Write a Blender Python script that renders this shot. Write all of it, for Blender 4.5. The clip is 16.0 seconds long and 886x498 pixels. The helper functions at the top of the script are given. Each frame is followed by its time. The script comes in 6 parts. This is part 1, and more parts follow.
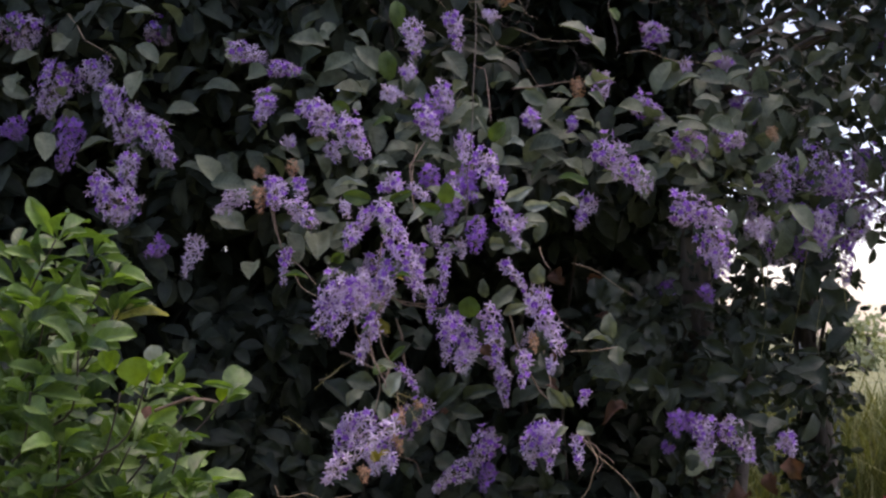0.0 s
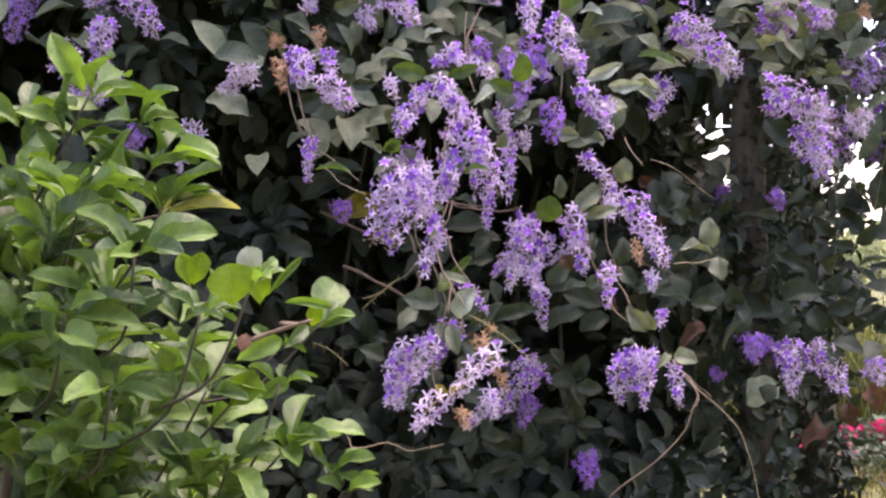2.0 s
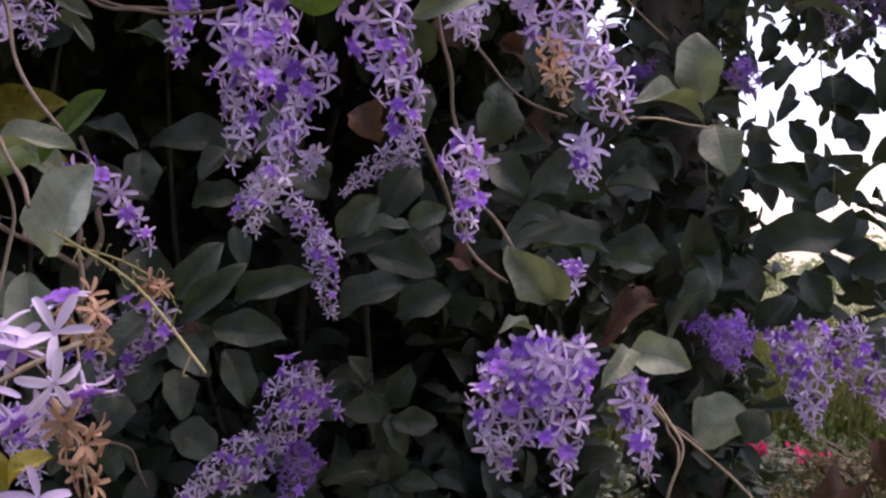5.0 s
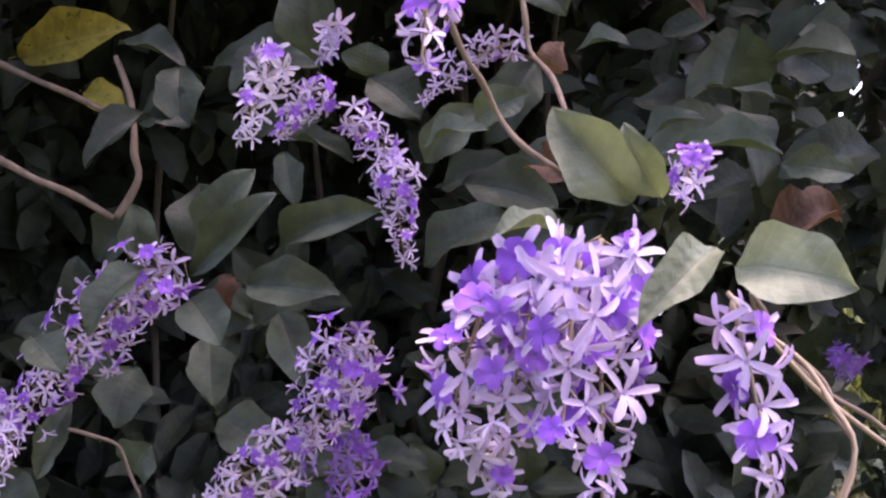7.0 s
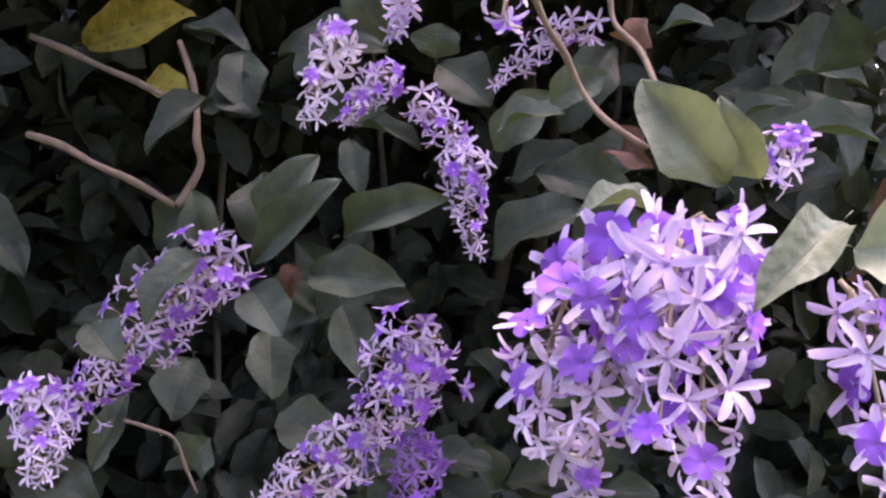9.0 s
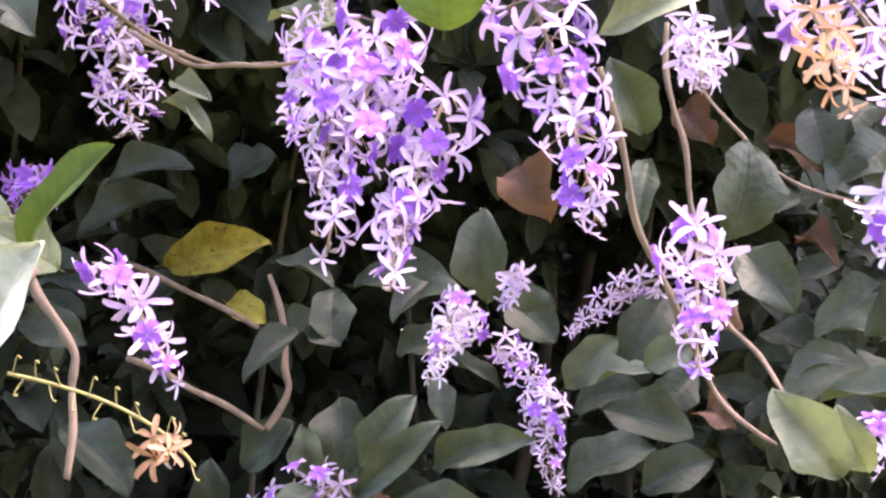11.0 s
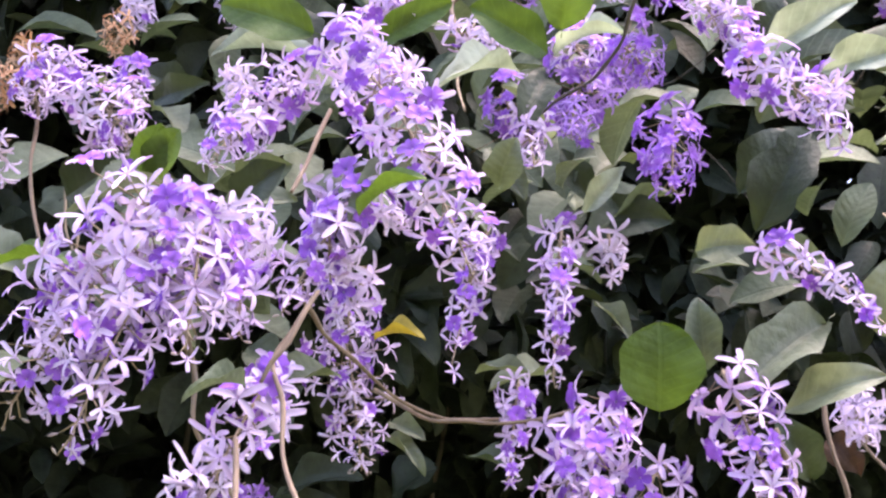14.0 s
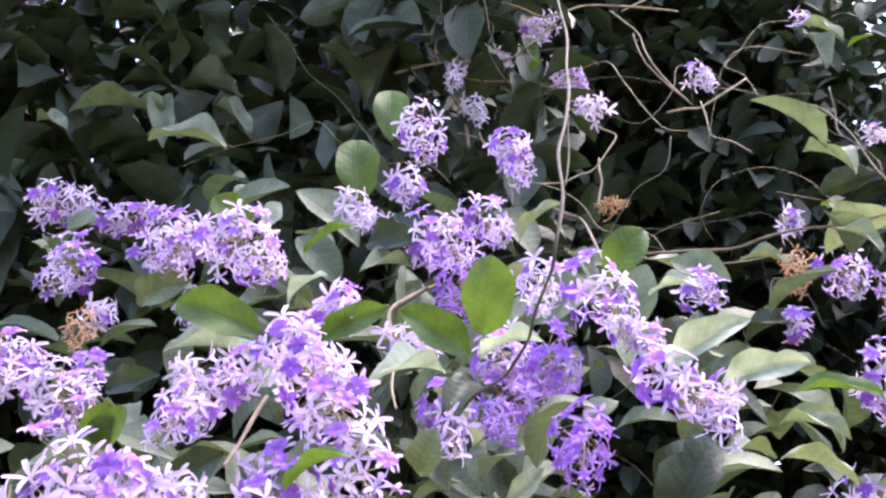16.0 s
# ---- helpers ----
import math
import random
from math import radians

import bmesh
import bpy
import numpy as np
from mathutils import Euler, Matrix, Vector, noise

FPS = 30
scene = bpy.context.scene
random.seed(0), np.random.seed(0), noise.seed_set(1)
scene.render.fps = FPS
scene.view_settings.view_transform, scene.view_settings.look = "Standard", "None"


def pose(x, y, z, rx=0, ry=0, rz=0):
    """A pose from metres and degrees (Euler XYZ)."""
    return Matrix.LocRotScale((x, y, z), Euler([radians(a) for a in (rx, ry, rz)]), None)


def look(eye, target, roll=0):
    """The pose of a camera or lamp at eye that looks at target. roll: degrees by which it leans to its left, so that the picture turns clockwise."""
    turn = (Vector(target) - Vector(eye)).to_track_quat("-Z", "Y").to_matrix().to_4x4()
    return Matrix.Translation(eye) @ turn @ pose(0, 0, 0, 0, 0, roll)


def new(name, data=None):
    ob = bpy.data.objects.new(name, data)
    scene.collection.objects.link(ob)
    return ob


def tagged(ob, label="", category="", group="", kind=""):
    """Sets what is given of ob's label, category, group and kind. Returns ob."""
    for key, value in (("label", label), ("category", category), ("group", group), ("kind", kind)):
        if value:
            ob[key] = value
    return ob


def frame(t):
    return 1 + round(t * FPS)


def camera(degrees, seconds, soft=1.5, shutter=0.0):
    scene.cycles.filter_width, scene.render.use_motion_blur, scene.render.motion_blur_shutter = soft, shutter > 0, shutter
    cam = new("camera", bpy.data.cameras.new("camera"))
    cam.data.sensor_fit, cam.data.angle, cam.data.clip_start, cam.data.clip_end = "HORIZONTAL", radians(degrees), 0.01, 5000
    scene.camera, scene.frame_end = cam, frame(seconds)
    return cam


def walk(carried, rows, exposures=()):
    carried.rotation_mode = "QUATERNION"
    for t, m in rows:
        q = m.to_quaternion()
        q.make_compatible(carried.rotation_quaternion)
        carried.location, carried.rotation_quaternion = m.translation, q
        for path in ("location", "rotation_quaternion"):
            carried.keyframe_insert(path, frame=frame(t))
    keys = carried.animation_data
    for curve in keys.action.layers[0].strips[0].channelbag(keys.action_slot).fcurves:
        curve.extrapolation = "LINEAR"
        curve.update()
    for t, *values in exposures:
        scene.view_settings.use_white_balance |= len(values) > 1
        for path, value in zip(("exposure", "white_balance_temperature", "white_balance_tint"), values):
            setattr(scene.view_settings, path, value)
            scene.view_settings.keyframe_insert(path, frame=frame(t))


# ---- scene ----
cam = camera(39.9, 16.0, soft=2.4)
METRES, EYE, TILT, LEAN, TURN = 4.0, 1.6, 4.0, 0.0, 0.0
ROWS = [
    (0.0, 0.0, 0.0, 0.0, 0.0, -0.0, 0.0),
    (0.5, -0.0181, 0.0268, -0.0038, -0.36, -1.8, -0.13),
    (1.0, -0.0542, 0.0577, -0.0029, -2.07, -3.1, -0.6),
    (1.5, -0.0866, 0.1051, -0.009, -3.61, -3.72, -0.76),
    (2.0, -0.1102, 0.1729, -0.0196, -5.27, -3.72, -0.52),
    (2.5, -0.1272, 0.2509, -0.0306, -8.62, -3.61, -0.23),
    (3.0, -0.1347, 0.3405, -0.0427, -13.3, -3.61, -0.17),
    (3.5, -0.1086, 0.4207, -0.0565, -15.49, -3.11, -0.6),
    (4.0, -0.0748, 0.4938, -0.0703, -16.43, -3.11, -0.62),
    (6.5, 0.0386, 0.7134, -0.1107, -5.27, -2.45, 1.24),
    (7.0, 0.0531, 0.7341, -0.1176, -2.47, -3.3, 2.32),
    (7.5, 0.0578, 0.7476, -0.1216, -1.01, -4.34, 2.89),
    (8.0, 0.0589, 0.7554, -0.1252, -0.1, -4.87, 2.5),
    (10.5, 0.0251, 0.7228, -0.1054, -0.03, 2.85, 0.65),
    (11.0, 0.0164, 0.7109, -0.0994, -0.68, 4.94, 0.4),
    (11.5, 0.0097, 0.7008, -0.0966, -1.02, 7.3, 0.05),
    (12.0, 0.0061, 0.6903, -0.0942, -0.35, 9.45, -0.11),
    (12.5, 0.0045, 0.6811, -0.093, 0.86, 11.6, -0.47),
    (13.0, 0.0028, 0.6731, -0.0913, 2.18, 13.41, -0.87),
    (13.5, -0.0002, 0.6674, -0.0917, 3.41, 15.55, -1.18),
    (14.0, -0.0046, 0.6632, -0.094, 4.03, 18.21, -1.37),
    (14.5, -0.0064, 0.6595, -0.0973, 4.02, 21.58, -1.55),
    (15.0, -0.0017, 0.6571, -0.1048, 4.21, 26.42, -1.94),
    (15.5, 0.001, 0.651, -0.1078, 3.66, 30.64, -2.32),
    (16.0, 0.0041, 0.6467, -0.1113, 1.51, 33.84, -2.3),
]
# seconds, stops, kelvin, tint
EXPOSURES = [(0.0, 0.45, 7100, 36), (0.5, 1.2, 7300, 37), (1.5, 1.7, 7500, 38), (2.4, 1.7, 7500, 38), (3.0, 1.35, 7400, 40), (3.6, 0.75, 7200, 43),
             (4.2, 0.2, 7200, 43), (6.3, 1.93, 7000, 45), (7.2, 1.95, 7000, 47), (8.2, 1.93, 7000, 48), (10.3, 2.75, 7300, 41), (11.0, 2.95, 7500, 40),
             (11.5, 2.9, 7500, 40), (12.5, 2.3, 7400, 38), (14.0, 2.35, 7300, 33), (15.0, 2.5, 7200, 31), (16.0, 2.5, 6900, 31)]
walk(cam, [(t, pose(0, 0, EYE, TILT, LEAN, TURN) @ pose(METRES * x, METRES * y, METRES * z, 90 + pitch, roll, yaw)) for t, x, y, z, yaw, pitch, roll in ROWS], EXPOSURES)

# ---- light: a bright hazy sky with a soft high sun ----
SUN_ELEVATION, SUN_AZIMUTH = 72.0, 95.0
world = bpy.data.worlds.new("hazy_sky")
scene.world = world
world.use_nodes = True
wn = world.node_tree.nodes
sky = wn.new("ShaderNodeTexSky")
sky.sky_type = "NISHITA"
sky.sun_disc = False
sky.sun_elevation, sky.sun_rotation = radians(SUN_ELEVATION), radians(SUN_AZIMUTH)
sky.air_density, sky.dust_density, sky.ozone_density = 1.0, 1.4, 1.0
wn["Background"].inputs["Strength"].default_value = 0.25
world.node_tree.links.new(sky.outputs["Color"], wn["Background"].inputs["Color"])
sun_data = bpy.data.lights.new("sun", "SUN")
sun_data.energy, sun_data.angle, sun_data.color = 2.2, radians(50), (1.0, 0.95, 0.88)
sun = new("sun", sun_data)
az, el = radians(SUN_AZIMUTH), radians(SUN_ELEVATION)
sun_dir = Vector((math.sin(az) * math.cos(el), math.cos(az) * math.cos(el), math.sin(el)))
sun.matrix_world = look(sun_dir * 30, (0, 0, 0))


# ---- materials ----
def ramp(nt, stops):
    node = nt.nodes.new("ShaderNodeValToRGB")
    els = node.color_ramp.elements
    while len(els) < len(stops):
        els.new(0.5)
    for el_, (p, c) in zip(els, stops):
        el_.position, el_.color = p, (*c, 1)
    return node


def blade_material(name, dark, light, glow, rough=0.55, through_=0.3, veins=0.0, per_piece=True, spots=None, vein_scale=8.0, gloss=0.22):
    """Leaf or petal: colour varied from piece to piece and over each piece, part of the light passes through."""
    m = bpy.data.materials.new(name)
    m.use_nodes = True
    nt = m.node_tree
    n, l = nt.nodes, nt.links
    bsdf, out = n["Principled BSDF"], n["Material Output"]
    if per_piece:
        pick = n.new("ShaderNodeObjectInfo").outputs["Random"]
    else:
        pick = n.new("ShaderNodeNewGeometry").outputs["Random Per Island"]
    base = ramp(nt, [(0.0, dark), (1.0, light)])
    l.new(pick, base.inputs[0])
    geo = n.new("ShaderNodeNewGeometry")
    blot = n.new("ShaderNodeTexNoise")
    blot.inputs["Scale"].default_value, blot.inputs["Detail"].default_value = 34.0, 5.0
    l.new(geo.outputs["Position"], blot.inputs["Vector"])
    vary = ramp(nt, [(0.3, (0.62, 0.64, 0.62)), (0.7, (1.25, 1.23, 1.25))])
    l.new(blot.outputs["Fac"], vary.inputs[0])
    mul = n.new("ShaderNodeMix")
    mul.data_type, mul.blend_type = "RGBA", "MULTIPLY"
    mul.inputs[0].default_value = 1.0
    l.new(base.outputs[0], mul.inputs[6])
    l.new(vary.outputs[0], mul.inputs[7])
    colour = mul.outputs[2]
    if spots:
        fine = n.new("ShaderNodeTexNoise")
        fine.inputs["Scale"].default_value, fine.inputs["Detail"].default_value = 60.0, 3.0
        l.new(geo.outputs["Position"], fine.inputs["Vector"])
        where = ramp(nt, [(0.63, (0, 0, 0)), (0.70, (1, 1, 1))])
        l.new(fine.outputs["Fac"], where.inputs[0])
        mix = n.new("ShaderNodeMix")
        mix.data_type = "RGBA"
        l.new(where.outputs[0], mix.inputs[0])
        l.new(colour, mix.inputs[6])
        mix.inputs[7].default_value = (*spots, 1)
        colour = mix.outputs[2]
    if veins:
        uv = n.new("ShaderNodeUVMap")
        sep = n.new("ShaderNodeSeparateXYZ")
        l.new(uv.outputs[0], sep.inputs[0])
        # side veins run forward from the midrib: a wave of v - 0.55 |u - 0.5|
        off = n.new("ShaderNodeMath"); off.operation = "SUBTRACT"; off.inputs[1].default_value = 0.5
        l.new(sep.outputs[0], off.inputs[0])
        ab = n.new("ShaderNodeMath"); ab.operation = "ABSOLUTE"
        l.new(off.outputs[0], ab.inputs[0])
        sk = n.new("ShaderNodeMath"); sk.operation = "MULTIPLY_ADD"; sk.inputs[1].default_value = -0.45
        wob = n.new("ShaderNodeMath"); wob.operation = "MULTIPLY_ADD"; wob.inputs[1].default_value = 0.09
        l.new(blot.outputs["Fac"], wob.inputs[0]); l.new(sep.outputs[1], wob.inputs[2])
        l.new(ab.outputs[0], sk.inputs[0]); l.new(wob.outputs[0], sk.inputs[2])
        sc = n.new("ShaderNodeMath"); sc.operation = "MULTIPLY"; sc.inputs[1].default_value = vein_scale * 2 * math.pi
        l.new(sk.outputs[0], sc.inputs[0])
        co = n.new("ShaderNodeMath"); co.operation = "COSINE"
        l.new(sc.outputs[0], co.inputs[0])
        line = n.new("ShaderNodeMapRange"); line.inputs[1].default_value, line.inputs[2].default_value = 0.8, 1.0
        l.new(co.outputs[0], line.inputs[0])
        mid = n.new("ShaderNodeMapRange"); mid.inputs[1].default_value, mid.inputs[2].default_value = 0.035, 0.012
        l.new(ab.outputs[0], mid.inputs[0])
        mx = n.new("ShaderNodeMath"); mx.operation = "MAXIMUM"
        l.new(line.outputs[0], mx.inputs[0]); l.new(mid.outputs[0], mx.inputs[1])
        vs = n.new("ShaderNodeMath"); vs.operation = "MULTIPLY"; vs.inputs[1].default_value = veins
        l.new(mx.outputs[0], vs.inputs[0])
        vm = n.new("ShaderNodeMix"); vm.data_type = "RGBA"
        l.new(vs.outputs[0], vm.inputs[0]); l.new(colour, vm.inputs[6])
        vm.inputs[7].default_value = tuple(min(1, c * 1.5 + 0.02) for c in light) + (1,)
        colour = vm.outputs[2]
        bump = n.new("ShaderNodeBump"); bump.inputs["Strength"].default_value, bump.inputs["Distance"].default_value = (0.5 if veins > 0.05 else 0.2), 0.002
        sm = n.new("ShaderNodeMath"); sm.operation = "MULTIPLY_ADD"; sm.inputs[1].default_value = -0.5
        net = n.new("ShaderNodeTexNoise"); net.inputs["Scale"].default_value, net.inputs["Detail"].default_value = 210.0, 2.0
        l.new(geo.outputs["Position"], net.inputs["Vector"])
        both = n.new("ShaderNodeMath"); both.operation = "MULTIPLY_ADD"; both.inputs[1].default_value = 0.9
        l.new(net.outputs["Fac"], both.inputs[0]); l.new(blot.outputs["Fac"], both.inputs[2])
        swell = n.new("ShaderNodeMath"); swell.operation = "MULTIPLY_ADD"; swell.inputs[1].default_value = 0.2      # the blade rises between its veins
        l.new(co.outputs[0], swell.inputs[0]); l.new(mid.outputs[0], swell.inputs[2])
        l.new(swell.outputs[0], sm.inputs[0]); l.new(both.outputs[0], sm.inputs[2])
        l.new(sm.outputs[0], bump.inputs["Height"]); l.new(bump.outputs[0], bsdf.inputs["Normal"])
    l.new(colour, bsdf.inputs["Base Color"])
    bsdf.inputs["Roughness"].default_value = rough
    bsdf.inputs["Specular IOR Level"].default_value = gloss
    thin = n.new("ShaderNodeBsdfTranslucent")
    tint = n.new("ShaderNodeMix"); tint.data_type, tint.blend_type = "RGBA", "MULTIPLY"; tint.inputs[0].default_value = 1.0
    l.new(colour, tint.inputs[6]); tint.inputs[7].default_value = (*glow, 1)
    l.new(tint.outputs[2], thin.inputs["Color"])
    mixs = n.new("ShaderNodeMixShader"); mixs.inputs[0].default_value = through_
    l.new(bsdf.outputs[0], mixs.inputs[1]); l.new(thin.outputs[0], mixs.inputs[2]); l.new(mixs.outputs[0], out.inputs["Surface"])
    return m


def rough_material(name, a, b, scale=20.0, rough=0.85, bump=0.5, distance=0.004, stretch=(1, 1, 1), mid=None, big=1.7):
    """Bark, soil, grass ground: two colours mixed by coarse and fine noise, with relief."""
    m = bpy.data.materials.new(name)
    m.use_nodes = True
    nt = m.node_tree
    n, l = nt.nodes, nt.links
    bsdf = n["Principled BSDF"]
    geo = n.new("ShaderNodeNewGeometry")
    mp = n.new("ShaderNodeMapping"); mp.inputs["Scale"].default_value = stretch
    l.new(geo.outputs["Position"], mp.inputs[0])
    fine, coarse = n.new("ShaderNodeTexNoise"), n.new("ShaderNodeTexNoise")
    fine.inputs["Scale"].default_value, fine.inputs["Detail"].default_value = scale, 8.0
    coarse.inputs["Scale"].default_value, coarse.inputs["Detail"].default_value = big, 4.0
    l.new(mp.outputs[0], fine.inputs["Vector"]); l.new(mp.outputs[0], coarse.inputs["Vector"])
    add = n.new("ShaderNodeMath"); add.operation = "ADD"
    l.new(fine.outputs["Fac"], add.inputs[0]); l.new(coarse.outputs["Fac"], add.inputs[1])
    half = n.new("ShaderNodeMath"); half.operation = "MULTIPLY"; half.inputs[1].default_value = 0.5
    l.new(add.outputs[0], half.inputs[0])
    stops = [(0.36, a), (0.64, b)] if mid is None else [(0.36, a), (0.5, mid), (0.64, b)]
    r = ramp(nt, stops)
    l.new(half.outputs[0], r.inputs[0]); l.new(r.outputs[0], bsdf.inputs["Base Color"])
    bsdf.inputs["Roughness"].default_value = rough
    bm_ = n.new("ShaderNodeBump"); bm_.inputs["Strength"].default_value, bm_.inputs["Distance"].default_value = bump, distance
    l.new(fine.outputs["Fac"], bm_.inputs["Height"]); l.new(bm_.outputs[0], bsdf.inputs["Normal"])
    return m


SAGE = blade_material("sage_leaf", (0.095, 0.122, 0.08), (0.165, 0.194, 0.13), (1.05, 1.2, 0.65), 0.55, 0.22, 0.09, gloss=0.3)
# dark and dull leaf colours carry shade: darker the deeper the leaf hangs
DARK = blade_material("shade_dark_leaf", (0.024, 0.037, 0.024), (0.046, 0.063, 0.041), (1.0, 1.3, 0.5), 0.52, 0.12, 0.06, gloss=0.28)
DULL = blade_material("half_shade_leaf", (0.042, 0.061, 0.04), (0.08, 0.104, 0.069), (1.0, 1.3, 0.5), 0.52, 0.12, 0.07, gloss=0.3)
BRIGHT = blade_material("fresh_leaf", (0.06, 0.105, 0.03), (0.085, 0.14, 0.045), (1.3, 1.5, 0.4), 0.5, 0.30, 0.1)
YELLOW = blade_material("yellowing_leaf", (0.22, 0.20, 0.03), (0.30, 0.25, 0.05), (1.2, 1.1, 0.4), 0.55, 0.25, 0.2, spots=(0.10, 0.09, 0.02))
TAN = blade_material("withered_leaf", (0.06, 0.034, 0.024), (0.13, 0.075, 0.048), (1.2, 0.9, 0.6), 0.75, 0.2, 0.08)
PALE_SAGE = blade_material("pale_sage_leaf", (0.145, 0.18, 0.11), (0.225, 0.258, 0.178), (1.1, 1.2, 0.7), 0.55, 0.25, 0.12)
SILVER = blade_material("pale_leaf_underside", (0.26, 0.31, 0.25), (0.34, 0.39, 0.31), (1.0, 1.1, 0.8), 0.55, 0.3, 0.12)
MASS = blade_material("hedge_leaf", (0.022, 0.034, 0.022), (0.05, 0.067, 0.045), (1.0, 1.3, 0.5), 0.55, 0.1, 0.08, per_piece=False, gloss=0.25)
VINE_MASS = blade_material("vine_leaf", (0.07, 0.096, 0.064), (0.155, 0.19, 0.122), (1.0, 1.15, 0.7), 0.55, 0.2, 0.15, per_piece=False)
SHRUB = blade_material("shrub_leaf", (0.046, 0.095, 0.032), (0.16, 0.265, 0.07), (1.3, 1.55, 0.4), 0.45, 0.34, 0.12, vein_scale=6, gloss=0.45)
LIME = blade_material("young_shrub_leaf", (0.12, 0.21, 0.025), (0.17, 0.28, 0.035), (1.4, 1.5, 0.3), 0.45, 0.45, 0.12, vein_scale=6)
PALE_SHRUB = blade_material("pale_yellow_leaf", (0.40, 0.42, 0.14), (0.52, 0.52, 0.24), (1.2, 1.2, 0.6), 0.5, 0.3, 0.15, spots=(0.12, 0.11, 0.03))
SHRUB_MASS = blade_material("shrub_leaf_joined", (0.04, 0.08, 0.028), (0.14, 0.235, 0.06), (1.3, 1.55, 0.4), 0.45, 0.28, 0.2, per_piece=False, vein_scale=6, gloss=0.45)
SEPAL = blade_material("lilac_sepal", (0.50, 0.39, 0.585), (0.67, 0.58, 0.715), (1.0, 0.9, 1.15), 0.6, 0.35)
# darker copy of the sepal, with shade put into its colour
SEPAL_DEEP = blade_material("shade_darkened_sepal", (0.30, 0.17, 0.48), (0.45, 0.29, 0.64), (1.0, 0.9, 1.15), 0.6, 0.35)
SEPAL_PALE = blade_material("whitish_sepal", (0.51, 0.42, 0.61), (0.64, 0.57, 0.69), (1.0, 0.95, 1.05), 0.6, 0.35)
SEPAL_FADED = blade_material("faded_sepal", (0.33, 0.19, 0.11), (0.50, 0.34, 0.22), (1.1, 0.9, 0.7), 0.7, 0.3)
COROLLA = blade_material("violet_corolla", (0.24, 0.085, 0.47), (0.35, 0.145, 0.59), (0.9, 0.8, 1.2), 0.5, 0.25)
BUD = blade_material("flower_bud", (0.30, 0.24, 0.30), (0.48, 0.42, 0.36), (1.0, 1.0, 0.8), 0.6, 0.2)
PINK = blade_material("pink_bract", (0.55, 0.03, 0.11), (0.72, 0.07, 0.20), (1.1, 0.8, 0.9), 0.6, 0.35, per_piece=False)
SPENT = rough_material("spent_stalk", (0.16, 0.15, 0.05), (0.30, 0.28, 0.10), 90, 0.7, 0.3, 0.001)
STALK = rough_material("green_stalk", (0.15, 0.12, 0.075), (0.27, 0.21, 0.135), 90, 0.7, 0.3, 0.001)
BARK = rough_material("tan_bark", (0.085, 0.064, 0.047), (0.20, 0.145, 0.10), 60, 0.85, 0.8, 0.003, (1, 1, 0.4))
TWIG = rough_material("dark_twig", (0.03, 0.027, 0.02), (0.085, 0.072, 0.055), 60, 0.85, 0.6, 0.002)
TRUNK = rough_material("dark_bark", (0.03, 0.025, 0.02), (0.10, 0.085, 0.065), 30, 0.9, 1.0, 0.012, (1, 1, 0.3))
GROUND = rough_material("grassy_soil", (0.08, 0.105, 0.035), (0.24, 0.24, 0.10), 26, 0.95, 0.7, 0.02, mid=(0.15, 0.165, 0.06), big=0.7)
GRASS = blade_material("meadow_grass", (0.06, 0.085, 0.025), (0.17, 0.175, 0.065), (1.2, 1.2, 0.5), 0.7, 0.3, per_piece=False)
DRY = blade_material("dry_grass", (0.12, 0.10, 0.045), (0.30, 0.26, 0.13), (1.1, 1.0, 0.6), 0.8, 0.3, per_piece=False)
BRUSH = blade_material("dry_brush", (0.045, 0.052, 0.022), (0.14, 0.125, 0.06), (1.1, 1.0, 0.6), 0.8, 0.25, per_piece=False)
PLASTER = rough_material("weathered_plaster", (0.14, 0.125, 0.105), (0.24, 0.22, 0.19), 12, 0.9, 0.4, 0.004)
# leaf green of the far trees, paled to stand in for haze
FAR = blade_material("haze_paled_leaf", (0.26, 0.30, 0.17), (0.40, 0.43, 0.27), (1.1, 1.2, 0.6), 0.7, 0.3, per_piece=False)


# ---- makers ----
def mesh_from(name, verts, faces, mats, uvs=None, slots=None, smooth=True):
    me = bpy.data.meshes.new(name)
    me.from_pydata([tuple(v) for v in verts], [], [tuple(f_) for f_ in faces])
    for m in mats:
        me.materials.append(m)
    if uvs is not None:
        lay = me.uv_layers.new(name="UVMap")
        idx = np.empty(len(me.loops), dtype=np.int32)
        me.loops.foreach_get("vertex_index", idx)
        lay.data.foreach_set("uv", np.asarray(uvs, dtype=np.float32)[idx].ravel())
    if slots is not None:
        me.polygons.foreach_set("material_index", np.asarray(slots, dtype=np.int32))
    me.polygons.foreach_set("use_smooth", np.full(len(me.polygons), smooth))
    me.update()
    return me


def part(name, me, parent, label="", m=None):
    ob = new(name, me)
    ob.parent = parent
    if m is not None:
        ob.matrix_basis = m
    if label:
        tagged(ob, label)
    return ob


def thing(name, label, category, group="", kind="", at=(0, 0, 0)):
    ob = new(name)
    ob.empty_display_size = 0.2
    ob.location = at
    return tagged(ob, label, category, group, kind)


